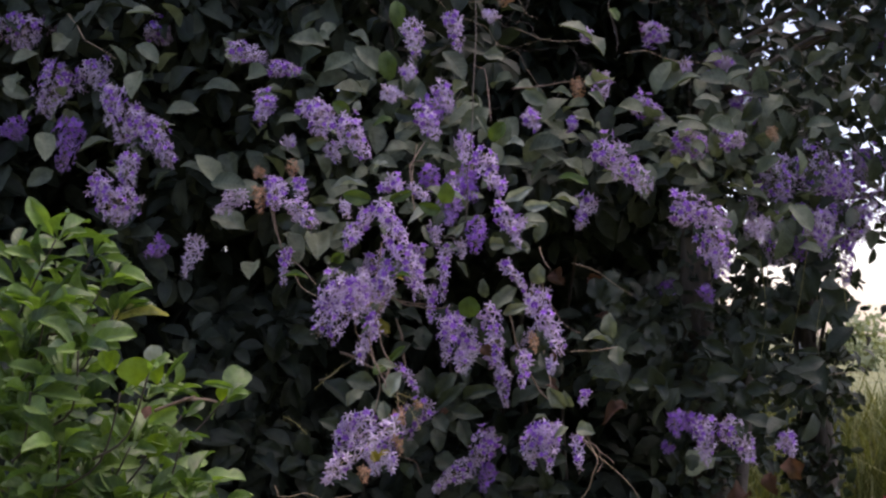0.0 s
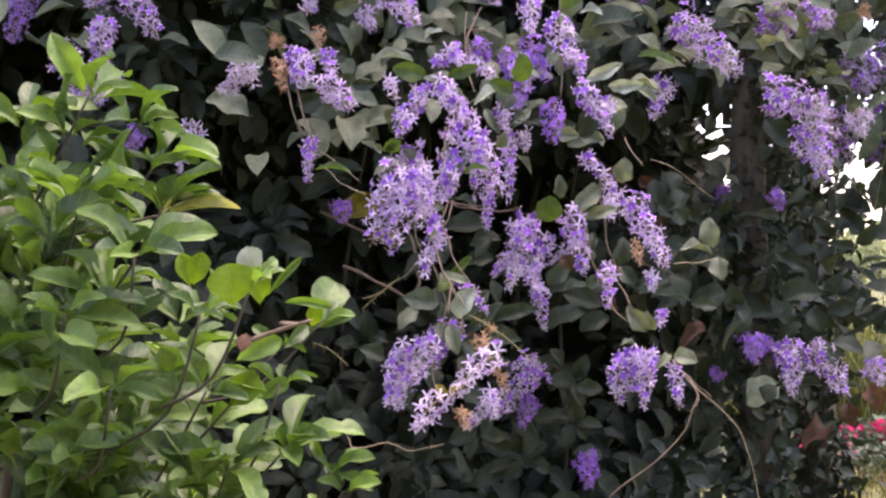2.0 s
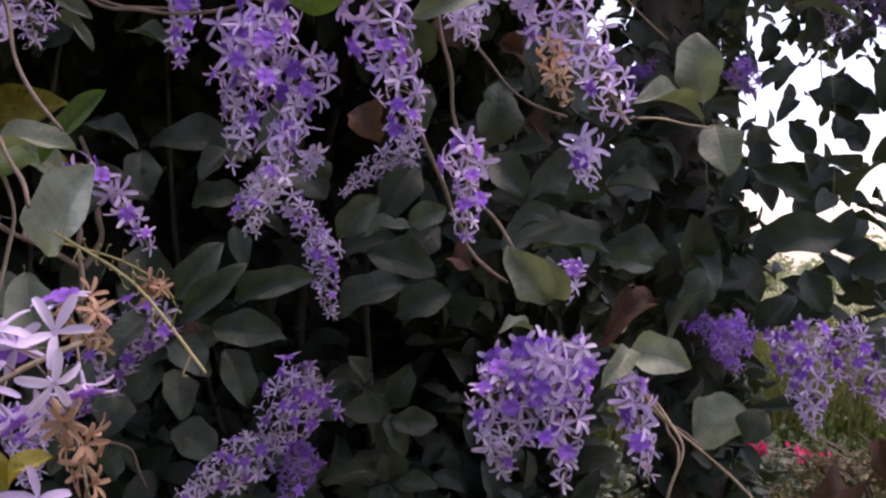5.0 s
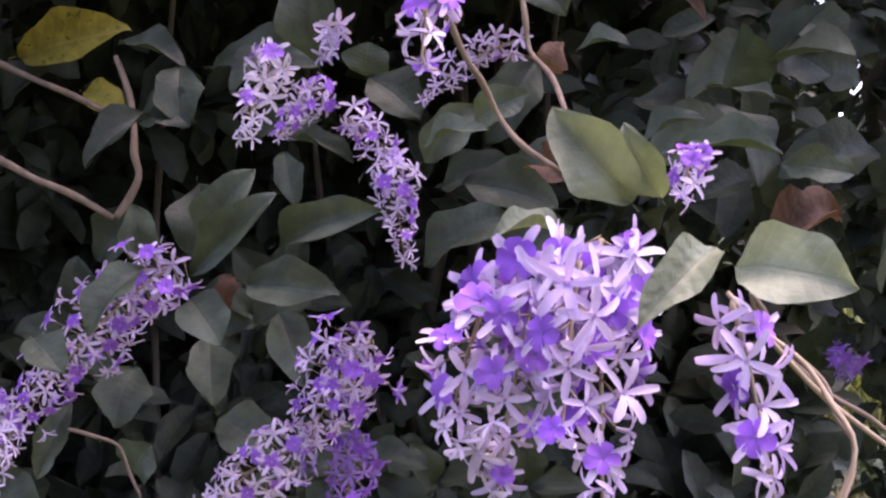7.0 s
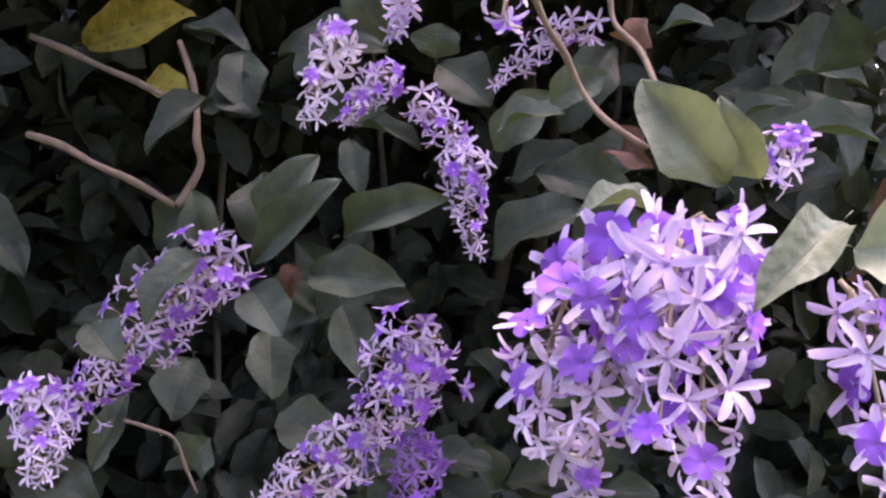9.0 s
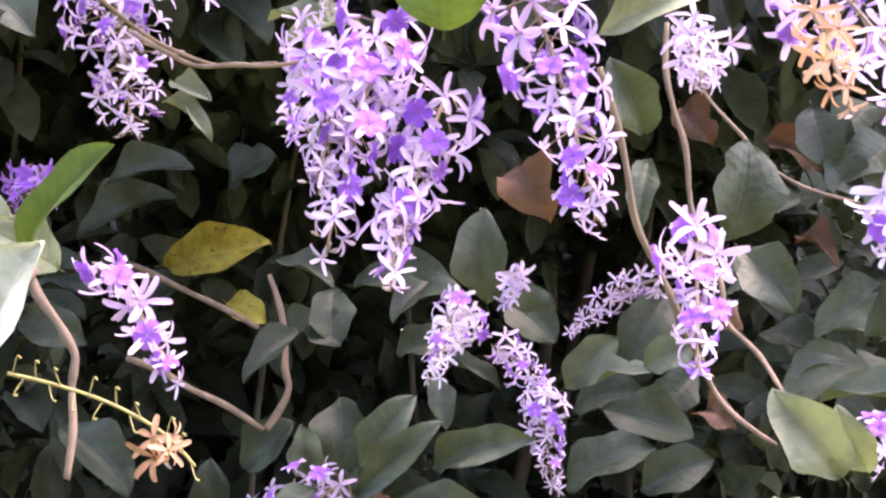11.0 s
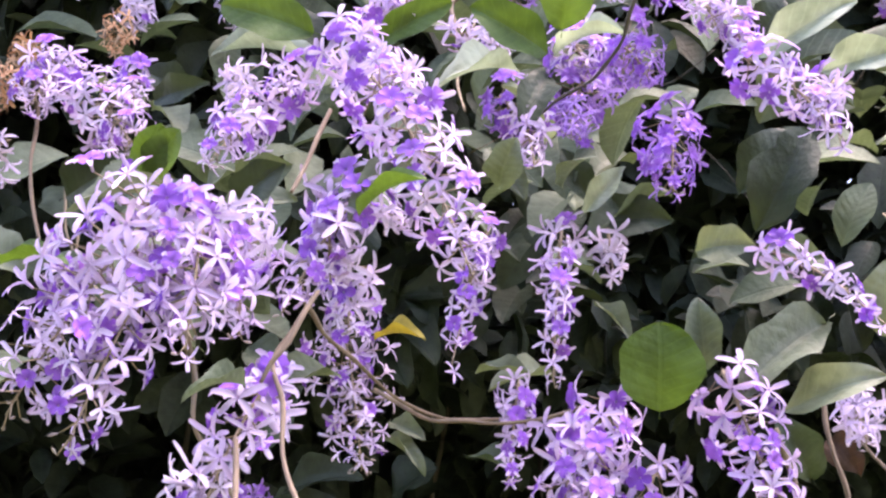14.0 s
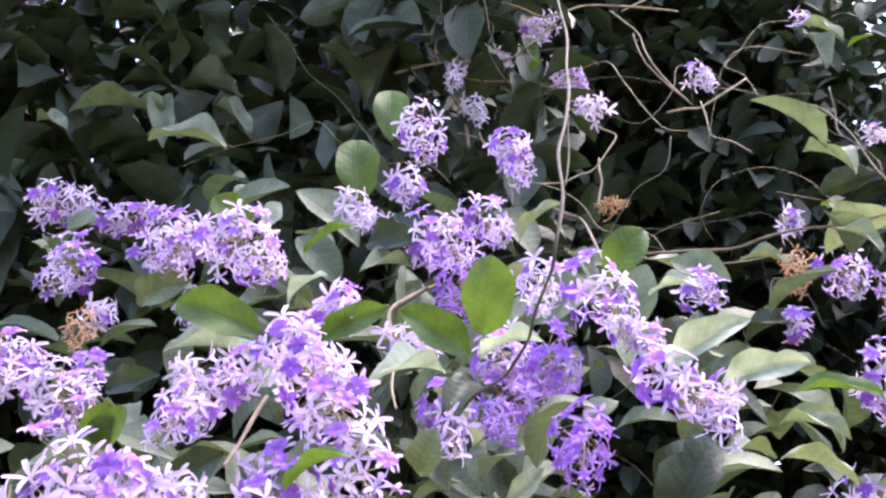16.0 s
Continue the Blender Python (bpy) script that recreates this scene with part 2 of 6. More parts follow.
def blade(nu, nv, broad=0.5, curl=0.12, fold=0.10, wave=0.02, petiole=0.07, seed=0, point=1.0, notch=0.0, blunt=0.86):
    """Unit leaf along +y, one wide, face up +z: verts, faces and uvs. broad: where the widest place lies."""
    rnd = random.Random(seed)
    p1, p2 = rnd.uniform(0, 6.28), rnd.uniform(0, 6.28)
    bend = rnd.uniform(-0.05, 0.05)
    verts, faces, uvs = [], [], []
    a = broad / (1 - broad)
    for j in range(nv + 1):
        s = 0.5 - 0.5 * math.cos(math.pi * j / nv)
        w = (s ** a * (1 - s) ** point) / ((broad ** a) * ((1 - broad) ** point) + 1e-9) if 0 < s < 1 else 0.0
        w = 0.5 * min(1.0, w) ** blunt
        if notch and rnd.random() < notch:
            w *= rnd.uniform(0.72, 0.95)
        y = petiole + (1 - petiole) * s
        for i in range(nu + 1):
            u = i / nu * 2 - 1
            z = -curl * (s - 0.35) ** 2 * 2 + fold * abs(u) * w * 2 + wave * math.sin(9 * s + p1 + 2.5 * u) * abs(u) * (0.4 + w)
            verts.append((u * w + bend * math.sin(s * 3) + wave * 0.6 * math.sin(13 * s + p2) * abs(u) * (1 if w else 0), y - curl * 0.2 * s * s, z))
            uvs.append((0.5 + u * 0.5 * max(w * 2, 0.05), s))
    for j in range(nv):
        for i in range(nu):
            k = j * (nu + 1) + i
            faces.append((k, k + 1, k + nu + 2, k + nu + 1))
    if petiole:
        k = len(verts)
        verts += [(-0.012, 0, 0), (0.012, 0, 0), (0, petiole * 1.3, 0.012), (0, petiole * 1.3, -0.012)]
        uvs += [(0.5, 0)] * 4
        faces += [(k, k + 1, k + 2), (k + 1, k, k + 3)]
    return verts, faces, uvs


def tube(points, radii, sides=6, verts=None, faces=None):
    """A smooth tapered tube through the points."""
    verts = [] if verts is None else verts
    faces = [] if faces is None else faces
    pts = [Vector(p) for p in points]
    fine, rad = [], []
    steps = 4 if len(pts) > 2 else 1
    for i in range(len(pts) - 1):
        p0, p1, p2, p3 = pts[max(i - 1, 0)], pts[i], pts[i + 1], pts[min(i + 2, len(pts) - 1)]
        for k in range(steps):
            s = k / steps
            fine.append(0.5 * (2 * p1 + (p2 - p0) * s + (2 * p0 - 5 * p1 + 4 * p2 - p3) * s * s + (3 * p1 - p0 - 3 * p2 + p3) * s ** 3))
            rad.append(radii[i] + (radii[i + 1] - radii[i]) * s)
    fine.append(pts[-1]); rad.append(radii[-1])
    start = len(verts)
    for i, p in enumerate(fine):
        d = (fine[min(i + 1, len(fine) - 1)] - fine[max(i - 1, 0)]).normalized()
        side = d.cross(Vector((0.3, 0.9, 0.31))).normalized()
        up = side.cross(d)
        for k in range(sides):
            a = k / sides * 2 * math.pi
            verts.append(tuple(p + (side * math.cos(a) + up * math.sin(a)) * rad[i]))
    for i in range(len(fine) - 1):
        for k in range(sides):
            a, b = start + i * sides + k, start + i * sides + (k + 1) % sides
            faces.append((a, b, b + sides, a + sides))
    faces.append(tuple(start + k for k in range(sides))[::-1])
    faces.append(tuple(start + (len(fine) - 1) * sides + k for k in range(sides)))
    return verts, faces


def leaf_cloud(name, template, pos, direction, normal, length, width, mat):
    """Many leaves joined into one mesh; arrays (n, 3) and (n,)."""
    tv, tf, tu = template
    tv, tu = np.array(tv), np.array(tu)
    d = direction / np.linalg.norm(direction, axis=1, keepdims=True)
    x = np.cross(d, normal)
    x /= np.linalg.norm(x, axis=1, keepdims=True) + 1e-9
    z = np.cross(x, d)
    n, k = len(pos), len(tv)
    v = (pos[:, None, :] + x[:, None, :] * (tv[None, :, 0:1] * width[:, None, None]) + d[:, None, :] * (tv[None, :, 1:2] * length[:, None, None])
         + z[:, None, :] * (tv[None, :, 2:3] * length[:, None, None])).reshape(-1, 3)
    quads = [f_ for f_ in tf if len(f_) == 4]
    fq = (np.arange(n)[:, None, None] * k + np.array(quads)[None]).reshape(-1, 4)
    return mesh_from(name, v, fq, [mat], np.tile(tu, (n, 1)))


def frame_of(base, tip, normal, width):
    b, t = Vector(base), Vector(tip)
    d = t - b
    ln = d.length
    d.normalize()
    x = d.cross(Vector(normal)).normalized()
    z = x.cross(d)
    return Matrix((( x.x * width, d.x * ln, z.x * ln, b.x), (x.y * width, d.y * ln, z.y * ln, b.y), (x.z * width, d.z * ln, z.z * ln, b.z), (0, 0, 0, 1)))


def unit_vectors(n, rng):
    v = rng.normal(size=(n, 3))
    return v / np.linalg.norm(v, axis=1, keepdims=True)


# ---- ground, meadow and distance ----
def build_ground():
    rng = np.random.default_rng(5)
    xs = np.concatenate([np.linspace(-400, -14, 12), np.linspace(-12, 16, 57), np.linspace(18, 400, 12)])
    ys = np.concatenate([np.linspace(-400, -6, 10), np.linspace(-4, 30, 69), np.linspace(34, 900, 24)])
    verts = [(x, y, 0.05 * noise.noise(Vector((x * 0.35, y * 0.35, 0))) * (1 if abs(x) < 40 and abs(y) < 40 else 0)) for y in ys for x in xs]
    w = len(xs)
    faces = [(j * w + i, j * w + i + 1, j * w + w + i + 1, j * w + w + i) for j in range(len(ys) - 1) for i in range(w - 1)]
    g = tagged(new("ground", mesh_from("ground", verts, faces, [GROUND])), "dry yellow-green meadow ground under and beyond the hedge", "ground", kind="structure")
    # meadow grass, seen past the open end of the hedge
    n = 20000
    x = rng.uniform(0.5, 14, n)
    y = 5.2 + rng.random(n) ** 1.5 * 26
    pos = np.stack([x, y, np.zeros(n)], 1)
    lean = rng.normal(0, 0.35, (n, 3)) + np.array([0, 0, 1.0])
    ln = rng.uniform(0.10, 0.34, n)
    me = leaf_cloud("meadow_grass", blade(1, 3, 0.35, 0.5, 0, 0, 0, 3), pos, lean, unit_vectors(n, rng), ln, rng.uniform(0.006, 0.014, n), GRASS)
    tagged(new("meadow_grass", me), "long yellow-green meadow grass beyond the hedge", "grass", kind="stuff")


build_ground()


def shading_wall():
    """An added wall, out of view behind the viewer, that blocks low sky light."""
    bm = bmesh.new()
    bmesh.ops.create_cube(bm, size=1.0, matrix=Matrix.Translation((0, -3.6, 2.2)) @ Matrix.Diagonal((16, 0.25, 4.6, 1)))
    bmesh.ops.bevel(bm, geom=bm.edges[:], offset=0.02, segments=2, affect="EDGES")
    me = bpy.data.meshes.new("unseen_shading_wall")
    bm.to_mesh(me)
    bm.free()
    me.materials.append(PLASTER)
    tagged(new("unseen_shading_wall", me), "unseen plain grey-brown plastered wall added to block low sky light", "wall", kind="structure")


shading_wall()

# ---- leaf meshes shared by single leaves ----
def leaf_set(name, mat, seeds, **kw):
    return [mesh_from(name, v, f_, [mat], u) for v, f_, u in (blade(6, 14, seed=s, **kw) for s in seeds)]


LEAF_SETS = {}
for mat in (SAGE, PALE_SAGE, DARK, DULL, YELLOW, SILVER):
    LEAF_SETS[mat.name] = leaf_set("leaf", mat, range(8), broad=0.5, curl=0.2, fold=0.17, wave=0.07, notch=0.03, point=0.85)
LEAF_SETS[BRIGHT.name] = leaf_set("leaf", BRIGHT, range(8), broad=0.5, curl=0.16, fold=0.12, wave=0.04, point=0.8, blunt=0.66)
LEAF_SETS[TAN.name] = leaf_set("leaf", TAN, range(4), broad=0.5, curl=0.55, fold=0.35, wave=0.16, notch=0.15)

# ---- the flowering vine ----
vine = thing("flowering_vine", "woody climbing vine covered in hanging lilac and violet star flowers", "vine")
rl = random.Random(21)


def leaf(base, tip, width, normal, mat):
    part("leaf", rl.choice(LEAF_SETS[mat.name]), vine, m=frame_of(base, tip, normal, width))


def vine_stem(name, radius, *points):
    """A stem through the points, a little crooked, with swollen nodes."""
    rnd = random.Random(round(1000 * abs(points[0][0] + points[-1][2])))
    way = [Vector(p) for p in points]
    bent = [way[0]]
    for a, b in zip(way, way[1:]):
        off = min(0.006, 0.06 * (b - a).length)
        bent += [a.lerp(b, 0.5) + Vector((rnd.uniform(-off, off), rnd.uniform(-off, off), rnd.uniform(-off, off))), b]
    n = len(bent)
    v, f_ = tube(bent, [radius * (1 - 0.3 * k / n) * (1.25 if k % 2 else 0.95) for k in range(n)], 7)
    part(name, mesh_from(name, v, f_, [{"branch": BARK, "dark_stem": TWIG}.get(name, STALK)]), vine)


RAW = {}


def flower_mesh(name, sepal, corolla, lobes=5, seed=0, opened=0.25, coarse=False):
    """Star of five narrow sepals, about one across, facing +z; with a corolla of five rounder petals where there is one."""
    rnd = random.Random(seed)
    verts, faces, slots = [], [], []

    def petal(a, length, width, lift, droop, rows, slot, z0=0.0, cup=0.02):
        k = len(verts)
        ca, sa = math.cos(a), math.sin(a)
        for s, share in rows:
            w = width * share
            r = 0.03 + length * s
            z = z0 + lift * s - droop * s * s
            for u, dz in ((-1, cup * share), (0, -0.015), (1, cup * share)):
                px, py = r, u * w * 0.5
                verts.append((px * ca - py * sa, px * sa + py * ca, z + dz))
        for j in range(len(rows) - 1):
            for i in range(2):
                b = k + j * 3 + i
                faces.append((b, b + 1, b + 4, b + 3))
                slots.append(slot)

    narrow = ((0.0, 0.4), (0.35, 1.0), (0.75, 1.0), (1.0, 0.5)) if coarse else ((0.0, 0.4), (0.3, 0.95), (0.65, 1.0), (0.9, 0.8), (1.0, 0.38))
    rounded = ((0.0, 0.3), (0.4, 0.85), (0.8, 1.0), (1.0, 0.55)) if coarse else ((0.0, 0.28), (0.35, 0.75), (0.65, 1.0), (0.88, 0.9), (1.0, 0.5))
    turn = rnd.uniform(0, 6.28)
    for i in range(lobes):
        petal(turn + i * 2 * math.pi / lobes + rnd.uniform(-0.18, 0.18), rnd.uniform(0.42, 0.54), rnd.uniform(0.12, 0.16), rnd.uniform(opened - 0.15, opened + 0.15), rnd.uniform(0.05, 0.35), narrow, 0)
    if corolla:
        flare = rnd.uniform(0.08, 0.24)
        for i in range(5):
            petal(turn + 0.6 + i * 2 * math.pi / 5 + rnd.uniform(-0.1, 0.1), rnd.uniform(0.24, 0.32), rnd.uniform(0.23, 0.29), flare, 0.12, rounded, 1, 0.07, 0.035)
    # short tube behind the star
    k = len(verts)
    for z, r in ((0.02, 0.05), (-0.22, 0.028)):
        for i in range(4):
            verts.append((r * math.cos(i * 1.5708), r * math.sin(i * 1.5708), z))
    for i in range(4):
        faces.append((k + i, k + (i + 1) % 4, k + 4 + (i + 1) % 4, k + 4 + i)); slots.append(0)
    if coarse:
        return verts, faces, slots
    me = mesh_from(name, verts, faces, [sepal, COROLLA], slots=slots)
    RAW[me.name] = flower_mesh(name, sepal, corolla, lobes, seed, opened, True)
    return me


def bud_mesh():
    verts, faces = [], []
    for z, r in ((-0.3, 0.02), (-0.1, 0.09), (0.1, 0.10), (0.3, 0.02)):
        for i in range(5):
            verts.append((r * math.cos(i * 1.2566), r * math.sin(i * 1.2566), z))
    for j in range(3):
        for i in range(5):
            faces.append((j * 5 + i, j * 5 + (i + 1) % 5, j * 5 + 5 + (i + 1) % 5, j * 5 + 5 + i))
    return mesh_from("bud", verts, faces, [BUD])


FLOWERS = {}
for key, mat in (("fresh", SEPAL), ("deep", SEPAL_DEEP), ("pale", SEPAL_PALE), ("faded", SEPAL_FADED)):
    FLOWERS[key] = ([flower_mesh("flower", mat, False, seed=s, opened=(0.05, 0.25, 0.4)[s % 3]) for s in range(6)],
                    [flower_mesh("flower", mat, True, seed=10 + s) for s in range(4)])
BUD_MESH = bud_mesh()
# style: flower set, share of flowers with their violet corolla, width of a flower, label
FRESH = ("fresh", 0.44, 0.034, "hanging lilac raceme with violet corollas")
LARGE = ("fresh", 0.46, 0.037, "broad full raceme of large lilac stars with violet corollas")
# deeper sepal colour stands in for the shade on these racemes
DEEP = ("deep", 0.5, 0.030, "raceme with its shade put into a deeper violet colour")
PALE = ("pale", 0.10, 0.034, "raceme of whitish lilac stars that have lost their corollas")
FADED = ("faded", 0.0, 0.025, "faded raceme of orange-brown withered stars")
rr = random.Random(77)


def raceme(base, tip, width, style):
    key, share, flower, label = style
    b, t = Vector(base), Vector(tip)
    ln = (t - b).length
    mid = (b + t) / 2 + Vector((0, 0, 0.16 * ln))
    axis = lambda s: b * (1 - s) ** 2 + mid * 2 * s * (1 - s) + t * s * s
    sv, sf = tube([axis(0), axis(0.33), axis(0.66), axis(1)], [0.0016, 0.0014, 0.0011, 0.0007], 4)
    n = max(3, min(90, int(5 + (2700 * ln * width + 2000 * width * width) * (0.0335 / flower) ** 1.0)))
    places = []
    turn = rr.uniform(0, 6.28)
    spread = max(0.008, width * 0.57 - 0.008)
    for i in range(n):
        s = min(1.0, max(0.0, (i + rr.uniform(-0.4, 0.4)) / (n - 1))) ** 0.92
        turn += 2.4
        p = axis(s)
        d = (axis(min(1, s + 0.05)) - axis(max(0, s - 0.05))).normalized()
        side = d.cross(Vector((0.2, 0.97, 0.1))).normalized()
        up = side.cross(d)
        radial = side * math.cos(turn) + up * math.sin(turn)
        grow = (1 - 0.7 * s ** 1.9) * (0.75 + 0.25 * min(1, s * 6))
        q = p + radial * spread * grow * rr.uniform(0.45, 1.3) + d * 0.006
        face = (radial * 1.0 + d * rr.uniform(-0.1, 0.5) + Vector((rr.gauss(0, 0.3), rr.gauss(0, 0.3) - 0.25, rr.gauss(0, 0.3) + 0.1))).normalized()
        size = flower * (1 - 0.42 * s ** 2) * rr.uniform(0.85, 1.12)
        tube([p - d * 0.004, q - face * 0.2 * size], [0.0007, 0.0006], 3, sv, sf)
        places.append((s, q, face, size))
    r = part("raceme", mesh_from("raceme", sv, sf, [STALK]), vine, label)
    stars, full = FLOWERS[key]
    if min(b.y, t.y) > 4.12:       # the far ones: flowers joined
        jv, jf, js = [], [], []
        for s, q, face, size in places:
            rv, rf, rs = RAW[rr.choice(full if rr.random() < share * (1.6 - 1.2 * s) else stars).name]
            m = Matrix.Translation(q) @ face.to_track_quat("Z", "Y").to_matrix().to_4x4() @ Matrix.Diagonal((size, size, size, 1))
            k = len(jv)
            jv += [tuple(m @ Vector(p)) for p in rv]
            jf += [tuple(i + k for i in f_) for f_ in rf]
            js += rs
        tagged(part("flower_mass", mesh_from("flower_mass", jv, jf, [stars[0].materials[0], COROLLA], slots=js), r), kind="stuff")
        return
    for s, q, face, size in places:
        if s > 0.93 and rr.random() < 0.7:
            me, nm = BUD_MESH, "bud"
            size *= 0.55
        elif rr.random() < share * (1.35 - 0.9 * s):
            me, nm = rr.choice(full), "flower"
        else:
            me, nm = rr.choice(stars), "flower"
        m = Matrix.Translation(q) @ face.to_track_quat("Z", "Y").to_matrix().to_4x4() @ Matrix.Diagonal((size, size, size, 1))
        part(nm, me, r, m=m)


# main stems, from the ground up into the hedge
for k, (x, y, top, lean_) in enumerate(((-0.45, 6.0, 2.5, 0.25), (0.15, 6.2, 2.7, -0.15), (0.55, 6.1, 2.6, 0.2), (-0.9, 5.6, 2.6, 0.1))):
    v, f_ = tube([(x, y, -0.05), (x + 0.06, y - 0.03, 0.7), (x - 0.05 + lean_ * 0.5, y + 0.04, 1.5), (x + lean_, y - 0.2, top)], [0.014, 0.011, 0.009, 0.005], 7)
    part("main_stem", mesh_from("main_stem", v, f_, [TRUNK]), vine)

vine_stem("dangling_stem", 0.0016, (0.404, 3.660, 1.312), (0.436, 3.630, 1.273), (0.452, 3.600, 1.228), (0.422, 3.600, 1.146), (0.332, 3.600, 1.057), (0.243, 3.600, 0.993), (0.206, 3.600, 0.924))
vine_stem("dangling_stem", 0.0014, (0.410, 3.620, 1.293), (0.487, 3.620, 1.218), (0.564, 3.620, 1.140), (0.598, 3.620, 1.045), (0.616, 3.620, 0.918))
vine_stem("dangling_stem", 0.0016, (-0.228, 3.480, 1.576), (-0.201, 3.470, 1.534), (-0.177, 3.460, 1.460), (-0.188, 3.450, 1.396), (-0.210, 3.440, 1.316), (-0.188, 3.430, 1.236))
vine_stem("dangling_stem", 0.0018, (-0.258, 3.460, 1.672), (-0.246, 3.460, 1.607), (-0.229, 3.470, 1.571))
vine_stem("dangling_stem", 0.0013, (-0.359, 3.500, 1.707), (-0.421, 3.600, 1.743), (-0.468, 3.750, 1.793))
vine_stem("dangling_stem", 0.0015, (-0.548, 3.950, 1.974), (-0.527, 3.900, 1.911), (-0.511, 3.850, 1.869))
vine_stem("tendril", 0.0012, (-0.364, 3.600, 1.465), (-0.316, 3.560, 1.486), (-0.271, 3.500, 1.519), (-0.232, 3.480, 1.567))
vine_stem("tendril", 0.0010, (0.363, 3.500, 1.550), (0.436, 3.550, 1.552), (0.515, 3.650, 1.562))
vine_stem("tendril", 0.0012, (0.295, 3.700, 1.865), (0.302, 3.650, 1.823), (0.321, 3.620, 1.790))
vine_stem("tendril", 0.0012, (0.413, 3.900, 1.827), (0.516, 3.950, 1.792), (0.624, 4.000, 1.726))
vine_stem("tendril", 0.0014, (1.491, 4.400, 1.467), (1.392, 4.420, 1.453), (1.297, 4.400, 1.398), (1.279, 4.400, 1.299))
vine_stem("tendril", 0.0016, (-1.312, 4.200, 2.718), (-1.236, 4.150, 2.615), (-1.114, 4.100, 2.535))
vine_stem("tendril", 0.0016, (-0.084, 3.900, 2.212), (-0.096, 3.800, 2.098), (-0.084, 3.700, 1.973))
vine_stem("tendril", 0.0016, (-0.555, 3.900, 2.011), (-0.534, 3.880, 1.927), (-0.507, 3.850, 1.862), (-0.373, 3.600, 1.745))
vine_stem("tendril", 0.0016, (0.261, 4.400, 2.718), (0.360, 4.350, 2.664), (0.497, 4.300, 2.648))
vine_stem("tendril", 0.0012, (-0.410, 3.000, 1.234), (-0.398, 3.000, 1.207), (-0.338, 3.000, 1.215), (-0.290, 3.010, 1.197), (-0.224, 3.020, 1.207))
vine_stem("branch", 0.0055, (-0.398, 4.750, 1.531), (-0.294, 4.720, 1.483), (-0.180, 4.700, 1.421))
vine_stem("branch", 0.0055, (-0.176, 4.700, 1.421), (-0.146, 4.720, 1.481), (-0.154, 4.740, 1.549), (-0.185, 4.780, 1.663))
vine_stem("branch", 0.0055, (-0.477, 5.000, 1.721), (-0.354, 4.950, 1.662), (-0.219, 4.900, 1.591))
vine_stem("branch", 0.0026, (0.289, 3.950, 1.784), (0.290, 3.940, 1.700), (0.302, 3.940, 1.613), (0.323, 3.940, 1.554), (0.328, 3.930, 1.503), (0.334, 3.790, 1.435))
vine_stem("branch", 0.0026, (0.197, 3.760, 1.682), (0.219, 3.780, 1.606), (0.242, 3.800, 1.536), (0.269, 3.820, 1.481), (0.293, 3.840, 1.440), (0.329, 3.800, 1.397))
vine_stem("branch", 0.0017, (0.424, 3.680, 1.310), (0.442, 3.700, 1.278), (0.466, 3.680, 1.254), (0.473, 3.660, 1.223), (0.451, 3.620, 1.196))
vine_stem("branch", 0.0017, (0.424, 3.680, 1.310), (0.442, 3.700, 1.278), (0.476, 3.700, 1.245), (0.512, 3.680, 1.215))
vine_stem("branch", 0.0020, (-0.147, 4.300, 1.175), (-0.094, 4.300, 1.154), (-0.072, 4.300, 1.097))
vine_stem("branch", 0.0020, (0.318, 4.040, 1.804), (0.335, 4.000, 1.728), (0.382, 3.950, 1.644), (0.440, 3.900, 1.603))
vine_stem("branch", 0.0018, (-0.172, 3.460, 1.694), (-0.191, 3.440, 1.643), (-0.171, 3.400, 1.572), (-0.135, 3.360, 1.513))
vine_stem("branch", 0.0018, (-0.183, 3.480, 1.704), (-0.176, 3.550, 1.697), (-0.152, 3.750, 1.710), (-0.103, 3.800, 1.698), (-0.051, 3.780, 1.693))
vine_stem("branch", 0.0018, (-0.206, 3.420, 1.587), (-0.192, 3.380, 1.534), (-0.169, 3.340, 1.490), (-0.153, 3.300, 1.455))
vine_stem("branch", 0.0026, (-0.162, 3.550, 1.504), (-0.143, 3.550, 1.470), (-0.132, 3.550, 1.451), (-0.133, 3.550, 1.431), (-0.131, 3.540, 1.383))
vine_stem("branch", 0.0026, (-0.156, 3.550, 1.499), (-0.164, 3.520, 1.469), (-0.172, 3.480, 1.439))
vine_stem("branch", 0.0018, (-0.176, 3.500, 1.865), (-0.183, 3.460, 1.799), (-0.188, 3.440, 1.767))
vine_stem("branch", 0.0018, (-0.164, 3.440, 1.693), (-0.177, 3.420, 1.650), (-0.193, 3.420, 1.623))
vine_stem("branch", 0.0018, (-0.058, 3.700, 2.128), (-0.102, 3.750, 2.127), (-0.090, 3.720, 2.073))
vine_stem("branch", 0.0020, (-0.528, 3.750, 2.013), (-0.512, 3.720, 1.931), (-0.480, 3.700, 1.837))
vine_stem("branch", 0.0020, (-0.171, 3.800, 1.726), (-0.114, 3.780, 1.691), (-0.050, 3.750, 1.681), (0.030, 3.700, 1.687))
vine_stem("dark_stem", 0.0016, (0.095, 4.150, 3.284), (0.102, 3.800, 2.700), (0.089, 3.550, 2.321), (0.076, 3.420, 2.111), (0.068, 3.360, 1.984), (0.061, 3.340, 1.910), (0.053, 3.360, 1.882), (0.042, 3.400, 1.862), (0.023, 3.480, 1.876), (-0.011, 3.560, 1.894))
vine_stem("branch", 0.0022, (-0.057, 3.800, 2.204), (-0.101, 3.720, 2.110), (-0.085, 3.660, 2.005))
vine_stem("branch", 0.0040, (-0.108, 4.400, 3.191), (-0.055, 4.350, 3.029), (-0.040, 4.300, 2.892))
